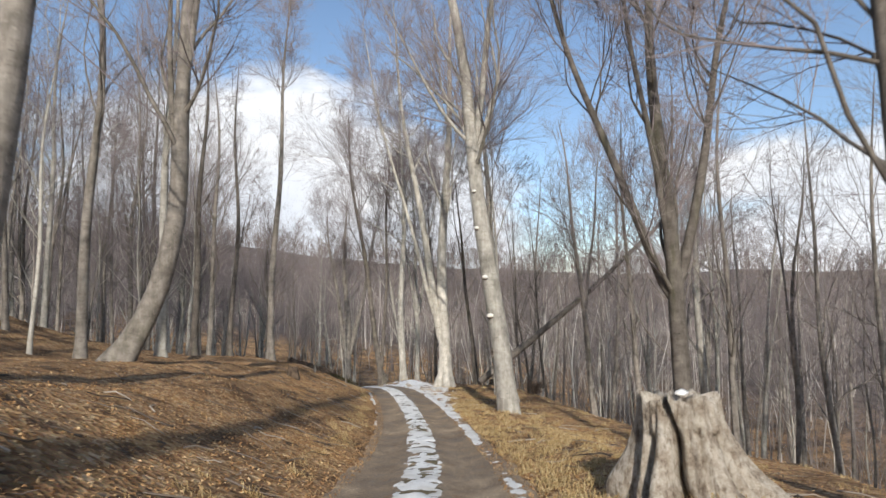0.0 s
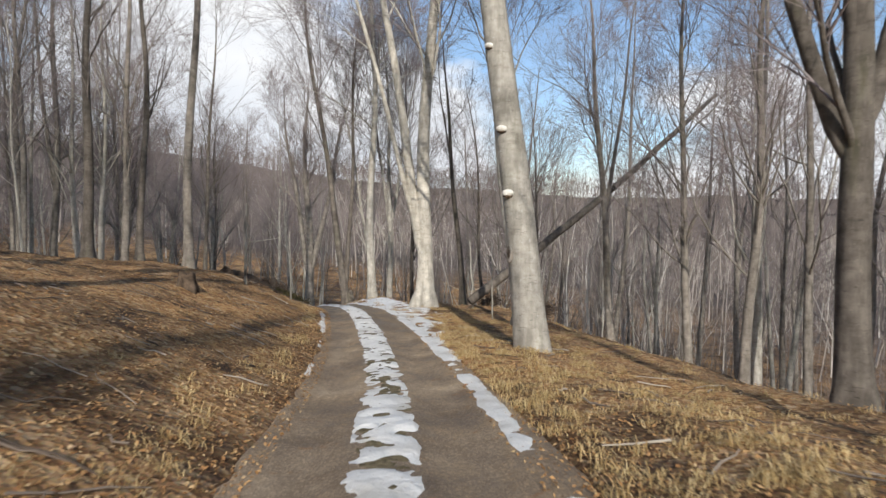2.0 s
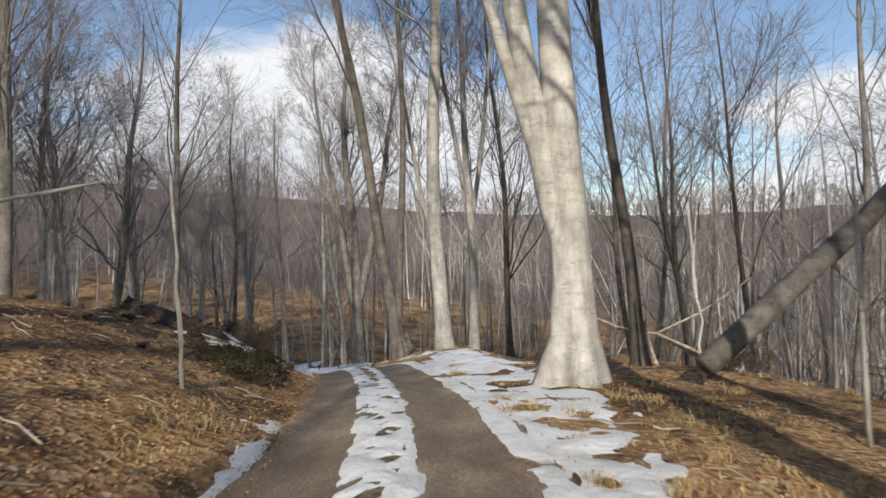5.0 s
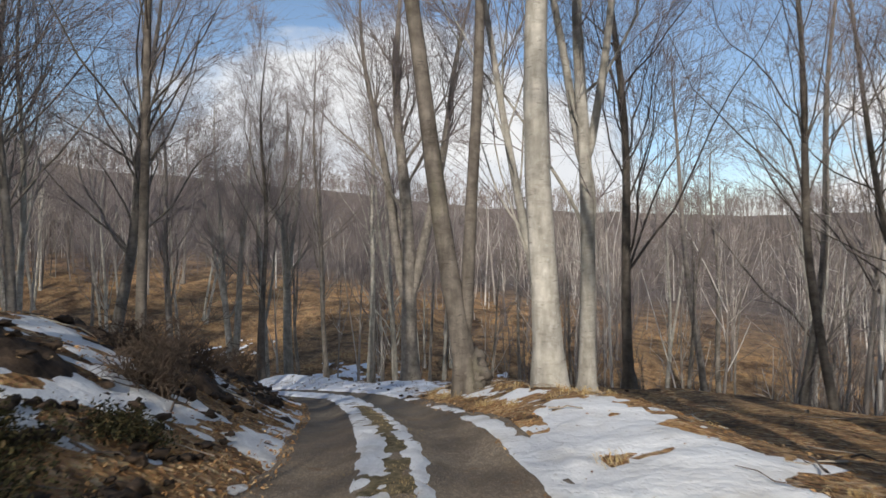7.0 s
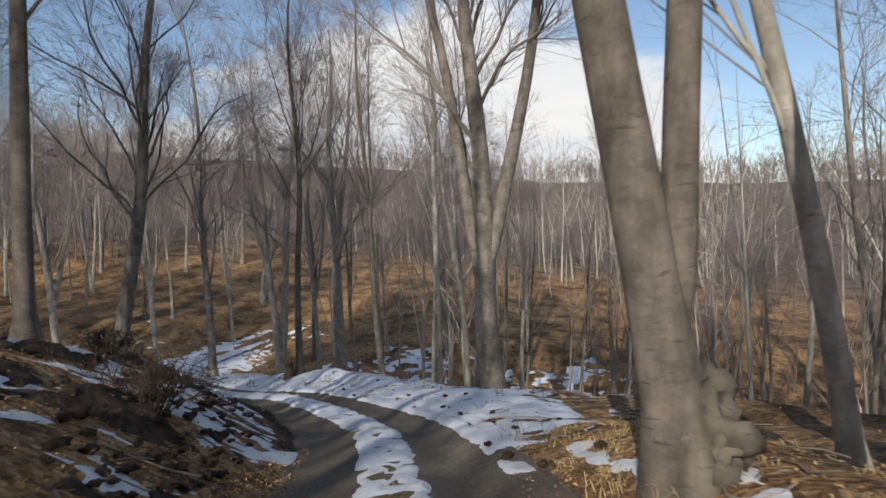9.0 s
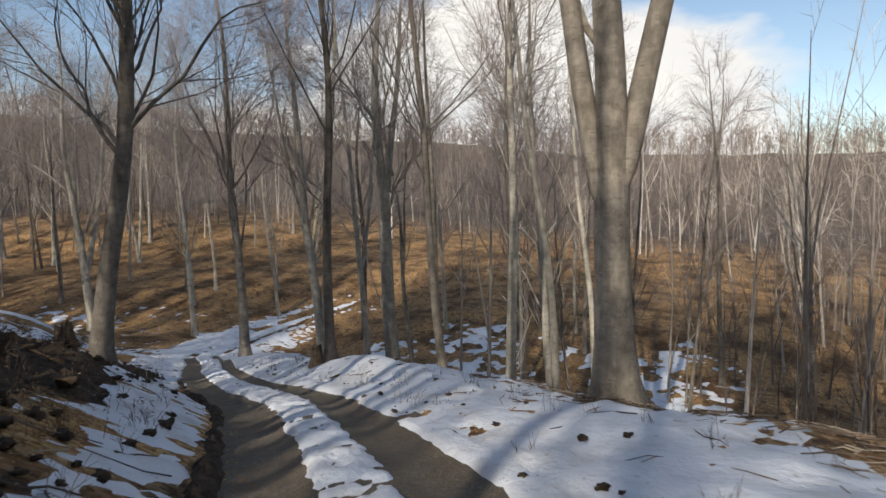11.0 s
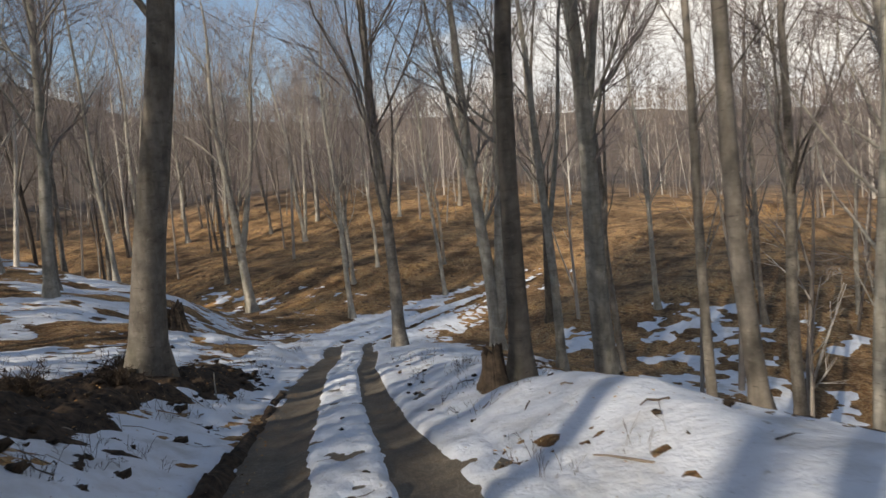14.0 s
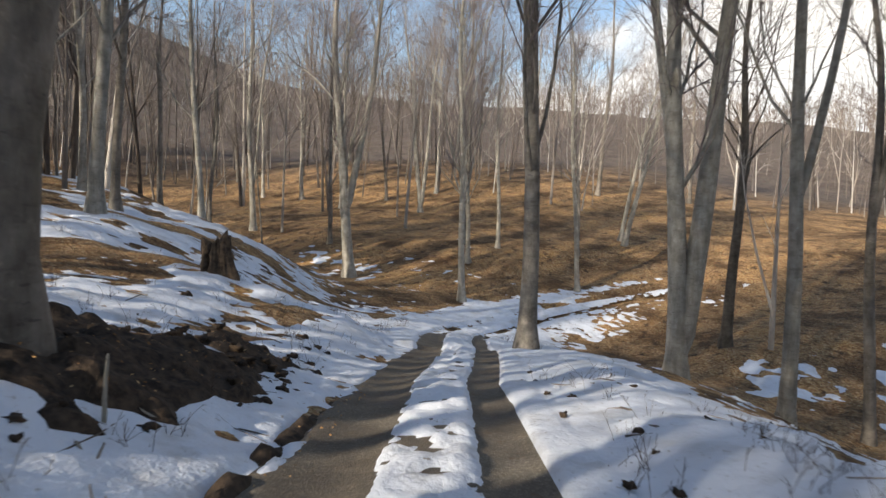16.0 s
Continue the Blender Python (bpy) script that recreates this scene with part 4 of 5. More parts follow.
beech(29, -0.32, 49.9, 0.15, 19, (-0.03, 0), bark=DARK_BARK, crown=0.28, spread=0.38, limbs=20, detail=0.9)
beech(30, -4.12, 43.6, 0.21, 20, (-0.125, -0.03), bark=DARK_BARK, label="stout grey twin stemmed beech with a burl at its foot", sides=20, fork=[(1.0, 0.03, 0.02, 0.62)], flare=0.6, crown=0.5)
beech(31, -2.45, 45.6, 0.12, 16, (-0.19, -0.04), bark=BEECH, detail=0.8, crown=0.3, spread=0.4, limbs=16)
beech(32, -8.6, 57.5, 0.38, 19, (-0.01, -0.01), bark=GREY_BARK, label="stout grey beech on the edge of the snowy shoulder", sides=20, limbs=22, fork=[(4.4, 0.20, 0.04, 0.8), (4.0, -0.15, -0.03, 0.72)])
beech(33, -12.7, 70.9, 0.21, 20, (-0.05, 0.01), bark=PALE_BARK, label="pale beech standing by the stream bed", detail=0.8, crown=0.35)
beech(34, -10.4, 67.0, 0.12, 16, (-0.05, -0.02), bark=PALE_BARK, detail=0.5, spread=0.24, limbs=9)
beech(35, -16.5, 67.5, 0.12, 20, (0.0, 0.0), bark=GREY_BARK, detail=0.5, spread=0.24, limbs=9)
# these two beeches stand in shade, which their darker barks imitate
beech(36, -17.5, 61.1, 0.155, 18, (0.02, 0.02), bark=DARK_BARK, label="straight beech darkened for shade beside a rotten stump in snow", sides=18, crown=0.5)
beech(37, -25.05, 59.3, 0.33, 23, (0.08, 0.08), bark=MID_BARK, label="thick grey beech on the snowy bank with exposed roots", sides=20, flare=0.5, crown=0.42, limbs=16, spread=0.42, twig=0.008)
beech(76, -42.2, 63.6, 0.24, 24, (0.04, 0.02), bark=BEECH, label="pale beech on the upper edge of the snowy bank", detail=1.0, crown=0.35, spread=0.4, twig=0.0085)
beech(39, -14.76, 63.6, 0.15, 19, (-0.04, -0.02), bark=MID_BARK, detail=0.8, crown=0.4)
beech(40, -13.3, 66.5, 0.2, 21, (-0.01, 0.01), bark=BEECH, detail=0.8, crown=0.5)
beech(41, -11.6, 66.5, 0.16, 18, (-0.08, -0.05), bark=BEECH, detail=0.5, spread=0.24, limbs=9)
beech(42, -45.4, 64.9, 0.18, 22, (0.02, 0.0), bark=GREY_BARK, detail=1.0, crown=0.35, spread=0.4, twig=0.0085)
beech(43, -31.2, 73.3, 0.28, 24, (-0.03, -0.02), bark=GREY_BARK, label="grey beech where the track bends over the stream", detail=1.0, crown=0.35, spread=0.4, twig=0.0085)
beech(44, -27.3, 75.3, 0.29, 22, (-0.03, -0.03), bark=BEECH, label="twin stemmed beech below the snowy shoulder", fork=[(0.5, 0.05, 0.06, 0.9), (6.0, -0.12, -0.1, 0.5)], detail=0.9, limbs=22, crown=0.35)
beech(45, -16.0, 76.6, 0.22, 22, (-0.02, -0.02), bark=GREY_BARK, detail=0.8)
beech(46, -24.4, 75.6, 0.2, 21, (-0.04, -0.03), bark=BEECH, fork=[(6.0, 0.1, 0.08, 0.7)], detail=0.8)
beech(47, -72.4, 82.4, 0.28, 25, (-0.02, -0.02), bark=PALE_BARK, detail=1.0, crown=0.35, spread=0.4, twig=0.0085, fork=[(4.0, 0.08, 0.06, 0.6)])
beech(48, -52.6, 80.4, 0.36, 24, (-0.05, -0.05), bark=PALE_BARK, label="pale forked beech at the foot of the leafy slope", fork=[(4.6, 0.12, 0.11, 0.8)], detail=1.0, crown=0.35, spread=0.4, twig=0.0085)
beech(49, -44.1, 82.6, 0.2, 24, (0.0, -0.01), bark=PALE_BARK, detail=0.9, crown=0.35, spread=0.4)
beech(50, -41.6, 90.1, 0.16, 19, (-0.07, -0.07), bark=PALE_BARK, detail=0.6)
beech(51, -68.6, 99.0, 0.24, 22, (-0.06, -0.06), bark=PALE_BARK, fork=[(0.6, 0.05, 0.06, 0.8)], detail=0.6)
beech(52, -46.2, 101.8, 0.17, 18, (0.12, 0.1), bark=PALE_BARK, detail=0.6)
beech(54, -30.6, 86.2, 0.24, 20, (0.03, 0.01), bark=DARK_BARK, detail=0.7)
beech(56, -53.1, 91.0, 0.18, 24, (-0.02, 0), bark=GREY_BARK, detail=0.9, crown=0.35, spread=0.4)
beech(58, -50.5, 92.0, 0.16, 19, (0.01, 0), bark=PALE_BARK, detail=0.6)
beech(59, -13.0, 45.7, 0.14, 18, (0.02, 0.02), bark=DARK_BARK, detail=0.8, crown=0.35)
beech(160, -20.9, 72.2, 0.37, 22, (-0.02, -0.02), bark=BEECH, label="thick grey beech dividing high above the stream bed", fork=[(9.0, 0.09, 0.08, 0.75)], detail=0.9, crown=0.42)

# the last three are added for the shade they cast on the track ahead
for n, (x, y, r, H) in enumerate(((-18.5, 47.3, 0.15, 19), (-21.5, 50.5, 0.13, 18), (-26.0, 52.6, 0.16, 19), (-19.3, 43.6, 0.17, 20), (-31.5, 56.0, 0.15, 18), (-23.5, 46.0, 0.14, 20),
                                 (-15.2, 40.2, 0.2, 21), (-17.4, 42.2, 0.14, 19), (-20.6, 40.4, 0.19, 20))):
    beech(70 + n, x, y, r, H, (0.02 * (n % 3 - 1), 0.01), bark=(GREY_BARK, BEECH)[n % 2], label="tall bare beech on the bank above the track", detail=0.7, crown=0.36, spread=0.38, limbs=14, twig=0.008)

# slender trees scattered over the leafy slope beyond the stream
for n, (x, y, r, H, lean) in enumerate((
        (-45.8, 62.2, 0.20, 21, 0.01), (-56.5, 65.8, 0.21, 22, -0.02), (-61.5, 84.0, 0.20, 20, 0.03), (-49.5, 88.0, 0.17, 19, -0.03), (-86.0, 94.5, 0.24, 21, 0.02),
        (-98.0, 100.9, 0.26, 22, 0.0), (-90.3, 91.5, 0.20, 20, -0.03), (-77.5, 94.8, 0.20, 20, 0.02), (-76.8, 100.5, 0.19, 19, -0.05), (-74.0, 105.7, 0.18, 19, 0.03),
        (-45.2, 100.8, 0.20, 19, 0.17), (-46.0, 95.9, 0.15, 18, -0.06), (-63.1, 109.6, 0.19, 19, 0.04), (-25.1, 89.4, 0.17, 19, -0.04), (-19.2, 88.6, 0.17, 20, -0.02),
        (-16.7, 81.0, 0.14, 18, -0.05), (-12.3, 85.4, 0.17, 20, 0.02), (-66.0, 76.0, 0.18, 20, 0.02), (-52.0, 70.5, 0.17, 21, -0.02))):
    beech(400 + n, x, y, r, H, (lean, 0.6 * lean), bark=(PALE_BARK, BEECH, GREY_BARK)[n % 3], label="slender pale beech on the leafy slope beyond the stream", group="trees on the far slope",
          detail=0.7, crown=0.34, spread=0.42, sides=9, limbs=14, twig=0.0105, fork=[(H * (0.25 + 0.05 * (n % 4)), 0.1 * (-1) ** n, 0.07, 0.65)] if n % 2 else None)

# ---- the forest round about ----
def allowed(x, y):
    s, d, _ = road_coords(x, y)
    u, v, _ = ravine(x, y)
    left_gap = np.interp(s, [-40, 0, 28, 36, 54, 62, 90], [7, 10, 9.5, 7.5, 10, 20, 22])
    right_gap = np.interp(s, [-40, 0, 28, 34, 42, 58, 68, 80, 90], [5, 16, 15, 14, 18, 20, 14, 12, 8.0])
    ok = np.where(d > 0, d > left_gap, -d > right_gap)
    open_slope = (u > -60) & (u < 18) & (v > -8) & (v < np.interp(u, [-60, -15, 5, 28], [34, 32, 20, 13]))
    return ok, open_slope


def scatter_forest(count):
    rng = np.random.default_rng(7)
    kinds = []
    for k in range(9):
        bark = (GREY_BARK, BEECH, GREY_BARK, GREY_BARK, PALE_BARK)[k % 5]
        H = (15, 18, 13, 19, 11, 16, 14, 20, 12)[k]
        r = (0.13, 0.18, 0.09, 0.20, 0.07, 0.15, 0.11, 0.17, 0.08)[k]
        fork = [(H * 0.35, 0.12, 0.08, 0.7)] if k in (1, 5) else None
        kinds.append((k, bark, H, r, fork))
    bases = []
    placed = list(SOLE)
    made = 0
    while made < count:
        rng.random(2)
        at = rng.integers(0, len(ROAD) - 60)
        x, y = ROAD[at, 0] + rng.normal(0, 24), ROAD[at, 1] + rng.normal(0, 20)
        if y < -25 or (y < 0 and rng.random() < 0.6):
            continue
        ok, open_slope = allowed(np.array([x]), np.array([y]))
        if not ok[0] or (open_slope[0] and rng.random() < 0.95) or (y < 0 and abs(x) < 9):
            continue
        if y > 66 and -30 < x < 2 and rng.random() < 0.7:
            continue
        if x < -8 and y < 46 and rng.random() < 0.72:
            continue
        if min((x - p[0]) ** 2 + (y - p[1]) ** 2 for p in placed) < 2.3 ** 2:
            continue
        placed.append((x, y))
        k = made % 9
        z = float(ground_z(x, y)[0]) - 0.05
        g = 0.95 + 0.45 * rng.random()
        m = pose(x, y, z, rng.normal(0, 2.5), rng.normal(0, 2.5), rng.uniform(0, 360)) @ Matrix.Diagonal((g, g, g, 1))
        if made < 9:
            _, bark, H, rad, fork = kinds[k]
            t = tree(200 + k, x, y, rad, H, bark=bark, label="slender bare forest tree among many others", group="forest trees",
                     fork=fork, detail=0.45, sides=7, crown=(0.45, 0.5, 0.35, 0.5, 0.4)[k % 5], flare=0.3, limbs=9, twig=0.0068)
            bases.append(t)
        else:
            copy_thing(bases[k], m)
        made += 1
    return placed


PLACED = scatter_forest(210)


def tall_stand(count):
    """Taller trees on the upper bank."""
    rng = np.random.default_rng(17)
    kinds = [tree(300 + k, -60 - 4 * k, 40 - 3 * k, (0.15, 0.19, 0.12, 0.17)[k], (20, 23, 18, 21)[k], bark=(GREY_BARK, GREY_BARK, GREY_BARK, BEECH)[k], label="tall bare beech on the upper bank", group="trees on the upper bank",
                  fork=[(6.0, 0.09, -0.07, 0.75)] if k == 1 else None, detail=0.7, sides=9, crown=0.33, flare=0.35, limbs=16, twig=0.008) for k in range(4)]
    made = 0
    while made < count:
        s, d = rng.uniform(43, 72), 9.0 + rng.exponential(8.0) + (4 if made % 3 == 0 else 0)
        x, y = along_road(np.array([s]), np.array([d]))
        x, y = float(x[0]), float(y[0])
        if min((x - p[0]) ** 2 + (y - p[1]) ** 2 for p in PLACED) < 2.0 ** 2 or allowed(np.array([x]), np.array([y]))[1][0]:
            continue
        PLACED.append((x, y))
        g = 0.9 + 0.3 * rng.random()
        copy_thing(kinds[made % 4], pose(x, y, float(ground_z(x, y)[0]) - 0.05, rng.normal(0, 2.5), rng.normal(0, 2.5), rng.uniform(0, 360)) @ Matrix.Diagonal((g, g, g, 1)))
        made += 1


tall_stand(20)


def build_woodland(count, name, seed, near, far, label, K=5, sides=4, n1=8, n2=4, n3=0, span=(-62, 118), tall=(9, 17), clear=0.96, bark=WOODS):
    """Trees beyond counting, as one mesh."""
    rng = np.random.default_rng(seed)
    X, Y = [], []
    while len(X) < count:
        r = math.sqrt(rng.uniform(near ** 2, far ** 2)) if rng.random() < 0.5 else rng.uniform(near, far)
        a = radians(rng.uniform(*span))
        x, y = -8 - r * math.sin(a), 40 + r * math.cos(a)
        ok, open_slope = allowed(np.array([x]), np.array([y]))
        if not ok[0] or (open_slope[0] and rng.random() < clear):
            continue
        # the stream's valley opens to the north-east, with few trees in it
        out = math.degrees(math.atan2(-(x + 3), y - 33))
        if -21 < out < -7 and math.hypot(x + 3, y - 33) < 115 and rng.random() < 0.85:
            continue
        if y < 112 and -32 < x < -5 and rng.random() < 0.5:
            continue
        X.append(x), Y.append(y)
    X, Y = np.array(X), np.array(Y)
    Z = ground_z(X, Y) - 0.3
    N = len(X)
    dist = np.hypot(X + 8, Y - 40)
    H = rng.uniform(*tall, N) * rng.choice([0.55, 0.85, 1.0, 1.0, 1.15], N)
    R = (0.04 + 0.0065 * H * rng.uniform(0.5, 1.4, N)) * np.where(dist > 95, 0.8 + np.clip((dist - 150) / 400, 0, 0.6), 1.0)
    h = np.linspace(0, 1, K)
    lean = rng.normal(0, 0.06, (N, 2))
    bend = rng.normal(0, 0.035, (N, 2, 1)) * H[:, None, None] * np.sin(h * rng.uniform(2, 5, (N, 1, 1)))
    P = np.stack([X[:, None] + lean[:, :1] * H[:, None] * h + bend[:, 0] * h, Y[:, None] + lean[:, 1:] * H[:, None] * h + bend[:, 1] * h, Z[:, None] + H[:, None] * h], 2)
    RR = R[:, None] * (1 - h * 0.9)
    thick = 0.008 + dist * 0.00009 + np.maximum(dist - 120, 0) * 0.00022
    # a second stem from part way up, then limbs and two orders of twigs
    F, FR = grow(rng, P, RR, 1, (0.18, 0.6), (9, 26), (0.7, 1.0), 0.7, max(K - 2, 2), 0.06, 0.06)
    A1, B1 = grow(rng, P, RR, n1, (0.32, 0.98), (20, 46), (0.25, 0.42), 0.5, 3 if K > 3 else 2, 0.14, 0.1)
    A2, B2 = grow(rng, F, FR, n1 // 2, (0.3, 0.98), (18, 46), (0.35, 0.6), 0.5, 3 if K > 3 else 2, 0.14, 0.1)
    L1, R1 = np.vstack([A1, A2]), np.vstack([B1, B2])
    own = np.r_[np.repeat(thick, n1), np.repeat(thick, n1 // 2)]
    R1 = np.maximum(R1, own[:, None])
    L2, R2 = grow(rng, L1, R1, n2, (0.15, 1.0), (18, 50), (0.5, 0.9), 0.6, 2, 0.1, 0.08)
    R2 = np.maximum(R2, np.repeat(own, n2)[:, None] * 0.8)
    parts = [tubes(P, RR, sides), tubes(F, FR, 3), tubes(L1, R1, 3) if K > 3 else tips(L1, R1 * 1.3), tips(L2, R2 * 1.4)]
    if n3:
        L3, R3 = grow(rng, L2, R2, n3, (0.15, 1.0), (18, 50), (0.5, 1.0), 0.7, 2, 0.08, 0.08)
        parts.append(tips(L3, np.maximum(R3, np.repeat(own, n2 * n3)[:, None] * 0.6) * 1.4))
    ob = new(name, mesh_from(name, *joined(parts), bark))
    tagged(ob, label, "woodland", kind="stuff")


build_woodland(640, "woodland", 3, 20, 120, "dense stand of thin bare grey trees on valley slopes", 6, 4, 5, 4, 2, clear=0.9)
build_woodland(230, "hillside_woodland", 5, 36, 120, "tall slim grey trees standing over the leafy hillside", 6, 5, 8, 5, 3, (42, 84), (17, 25), 0.84, HILLSIDE_WOODS)
# the saplings of the third call are added to make the right slope darker
build_woodland(420, "undergrowth", 8, 16, 75, "thin grey saplings added to darken the slope below the track", 4, 3, 4, 4, 0, (-75, 0), (3, 7), 0.9, FAR_WOODS)
build_woodland(3900, "far_woodland", 4, 95, 480, "leafless brown grey forest covering the far hills", 3, 3, 4, 4, 0, bark=FAR_WOODS)

# ---- stumps, dead wood and undergrowth ----
def lump(seed, size, squash=(1, 1, 1), rough=0.3, subdiv=2):
    """An uneven lump, as a bmesh."""
    bm = bmesh.new()
    bmesh.ops.create_icosphere(bm, subdivisions=subdiv, radius=1.0)
    off = Vector((seed * 3.7, seed * 1.3, seed * 2.1))
    for v in bm.verts:
        k = 1 + rough * noise.noise(v.co * 1.3 + off) + 0.5 * rough * noise.noise(v.co * 3.1 + off)
        v.co = Vector((v.co.x * squash[0], v.co.y * squash[1], v.co.z * squash[2])) * size * k
    return bm


def stump(seed, x, y, height, r_top, r_base, label, mat, lobes=5, lean=(0, 0), clefts=(), ragged=0.1, root=(0.0, 0.0)):
    """A weathered stump: fluted sides, root buttresses, deep clefts and an uneven top. clefts: (degrees, depth, width, how high)."""
    z = float(ground_z(x, y)[0])
    t = thing("tree_stump", x, y, z, label, "stump")
    rng = np.random.default_rng(seed)
    K, S = 22, 120
    a = np.arange(S) * 2 * np.pi / S
    ph = rng.uniform(0, 6.28, 6)
    rim = ragged * (0.6 * np.sin(a + ph[0]) + 0.5 * np.sin(a * 3 + ph[1]) + 0.5 * np.sin(a * 8 + ph[2]) + 0.3 * np.sin(a * 17 + ph[4]) + 0.9 * vnoise(a * 2.4, a * 0 + seed, 3) + 0.8 * vnoise(a * 9, a * 0 + seed, 4))
    rings = []
    for k in range(K):
        h = k / (K - 1)
        zz = -0.35 + (height + 0.35) * h
        f = max(0.0, 1 - max(zz, 0) / height)
        flare = r_top + (r_base - r_top) * f ** 2.0
        lobe = 1 + (0.04 + 0.24 * f ** 1.5) * np.cos(lobes * a + ph[3] + 0.4 * h) + 0.05 * np.cos(9 * a + ph[4] - h) + 0.02 * np.cos(23 * a + ph[5] + 2 * h)
        lobe = lobe + root[1] * f ** 2 * np.exp(-((np.angle(np.exp(1j * (a - radians(root[0]))))) / 0.5) ** 2)
        for deg, depth, width, high in clefts:
            off = np.angle(np.exp(1j * (a - radians(deg) - 0.16 * math.sin(5 * h) - 0.1 * math.sin(11 * h))))
            lobe = lobe * (1 - depth * np.exp(-(off / width) ** 4) * sstep(high + 0.1, high - 0.1, np.array(h)))
        grain = 0.016 * np.sin(a * 31 + ph[1] + 1.5 * np.sin(3 * h)) + 0.035 * vnoise(a * 4.5, a * 0 + h * 3.0 + seed, 7) + 0.05 * vnoise(a * 1.9 + 3, a * 0 + h * 5.0, seed) + 0.02 * vnoise(a * 13, a * 0 + h * 7, 9)
        rr = flare * (lobe + grain)
        rings.append(np.stack([rr * np.cos(a) + lean[0] * zz, rr * np.sin(a) + lean[1] * zz, zz + rim * height * h ** 5], 1))
    mid = np.array([lean[0] * height, lean[1] * height, 0])
    inner = (rings[-1] - mid) * np.array([0.8, 0.8, 1]) + mid + np.array([0, 0, -0.015])
    deep = (rings[-1] - mid) * np.array([0.45, 0.45, 0.6]) + mid + np.array([0, 0, height * 0.36])
    v = np.vstack(rings + [inner, deep, deep.mean(0)[None].repeat(S, 0)])
    i, j = np.meshgrid(np.arange(K + 2), np.arange(S), indexing="ij")
    j2 = (j + 1) % S
    f = np.stack([i * S + j, i * S + j2, (i + 1) * S + j2, (i + 1) * S + j], -1).reshape(-1, 4)
    child("stump_body", mesh_from("stump_body", v, f, mat), t)
    return t


s1 = stump(1, 2.42, 6.15, 0.96, 0.38, 0.60, "old pale split tree stump with spreading roots at the trackside", WEATHERED, 5, (-0.06, 0),
           [(243, 0.75, 0.10, 1.2), (303, 0.65, 0.085, 0.72), (205, 0.6, 0.13, 0.7), (30, 0.4, 0.15, 0.8), (272, 0.22, 0.05, 0.8), (325, 0.28, 0.06, 0.6)], 0.06, (335, 0.6))
bm_part("snow_cap", lump(4, 0.05, (1.3, 0.9, 0.7)), SNOW, s1, "small cap of snow").location = (-0.10, -0.23, 1.02)
s2 = stump(2, -17.86, 60.98, 0.58, 0.16, 0.30, "dark rotten stump leaning against a beech in the snow", DARKWOOD, 4, (-0.05, 0), [(250, 0.4, 0.15, 1.2)], 0.16)
stump(3, -34.3, 64.7, 0.8, 0.36, 0.48, "dark decayed stump on the snowy slope", DARKWOOD, 4, (0, 0), [(230, 0.5, 0.2, 1.2), (300, 0.45, 0.2, 1.2)], 0.2)
stump(6, -5.3, 22.0, 0.34, 0.17, 0.24, "low rotten sawn stump in the leaf litter", DARKWOOD, 4, (0.05, 0), [(250, 0.4, 0.2, 1.2)], 0.12)
stump(5, 2.45, 37.7, 0.9, 0.10, 0.2, "splintered grey stump of a snapped tree", DEADWOOD, 3, (-0.12, 0), (), 0.35)

# bracket fungi and a knot hole on the big beech
big = [o for o in scene.objects if o.parent is None and "bracket fungi" in o.get("label", "")][0]
for n, (h, yaw, size) in enumerate(((3.3, 140, 0.13), (4.6, 145, 0.12), (6.3, 130, 0.10), (7.6, 150, 0.08))):
    spot, out = trunk_spot(17, 22, 0.345, (-0.15, 0.05), 0.0, h, yaw)
    f = bm_part("bracket_fungus", lump(n + 10, size, (1.0, 0.85, 0.62), 0.15), FUNGUS, big, "pale hoof shaped bracket fungus")
    f.location = spot + out * size * 0.3
    under = bm_part("pore_layer", lump(n + 30, size * 0.85, (0.95, 0.8, 0.3), 0.1), DARKWOOD, f, "dark underside")
    under.location = (0, 0, -size * 0.5)
spot, out = trunk_spot(17, 22, 0.345, (-0.15, 0.05), 0.0, 2.05, 102)


def knot(parent, spot, out, R, r, squash=1.4):
    bm = bmesh.new()
    rows = []
    for i in range(18):
        a = i * 2 * math.pi / 18
        ring = []
        for j in range(8):
            b = j * 2 * math.pi / 8
            rr = R + r * math.cos(b)
            ring.append(bm.verts.new((rr * math.cos(a), r * 0.9 * math.sin(b), rr * math.sin(a) * squash)))
        rows.append(ring)
    for i in range(18):
        for j in range(8):
            bm.faces.new((rows[i][j], rows[(i + 1) % 18][j], rows[(i + 1) % 18][(j + 1) % 8], rows[i][(j + 1) % 8]))
    k = bm_part("knot", bm, GREY_BARK, parent, "swollen bark ring of a lost limb")
    k.location, k.rotation_euler = spot, (0, 0, math.atan2(-out.x, out.y))
    hole = bm_part("knot_hole", lump(40, R, (0.95, 0.5, 1.3), 0.1), DARKWOOD, parent, "dark rotten hollow")
    hole.location, hole.rotation_euler = spot - out * 0.01, (0, 0, math.atan2(-out.x, out.y))


knot(big, spot, out, 0.10, 0.034)
burl_tree = [o for o in scene.objects if o.parent is None and "burl" in o.get("label", "")][0]
for n, (dx, dy, dz, s) in enumerate(((0.11, -0.07, 0.46, 0.21), (0.15, -0.02, 0.66, 0.13), (0.16, -0.08, 0.24, 0.19), (0.25, 0.02, 0.40, 0.13), (0.20, -0.14, 0.40, 0.11))):
    bm_part("burl", lump(60 + n, s, (1, 0.95, 1.15), 1.15, 3), DARK_BARK, burl_tree, "rough dark burl").location = (dx, dy, dz)


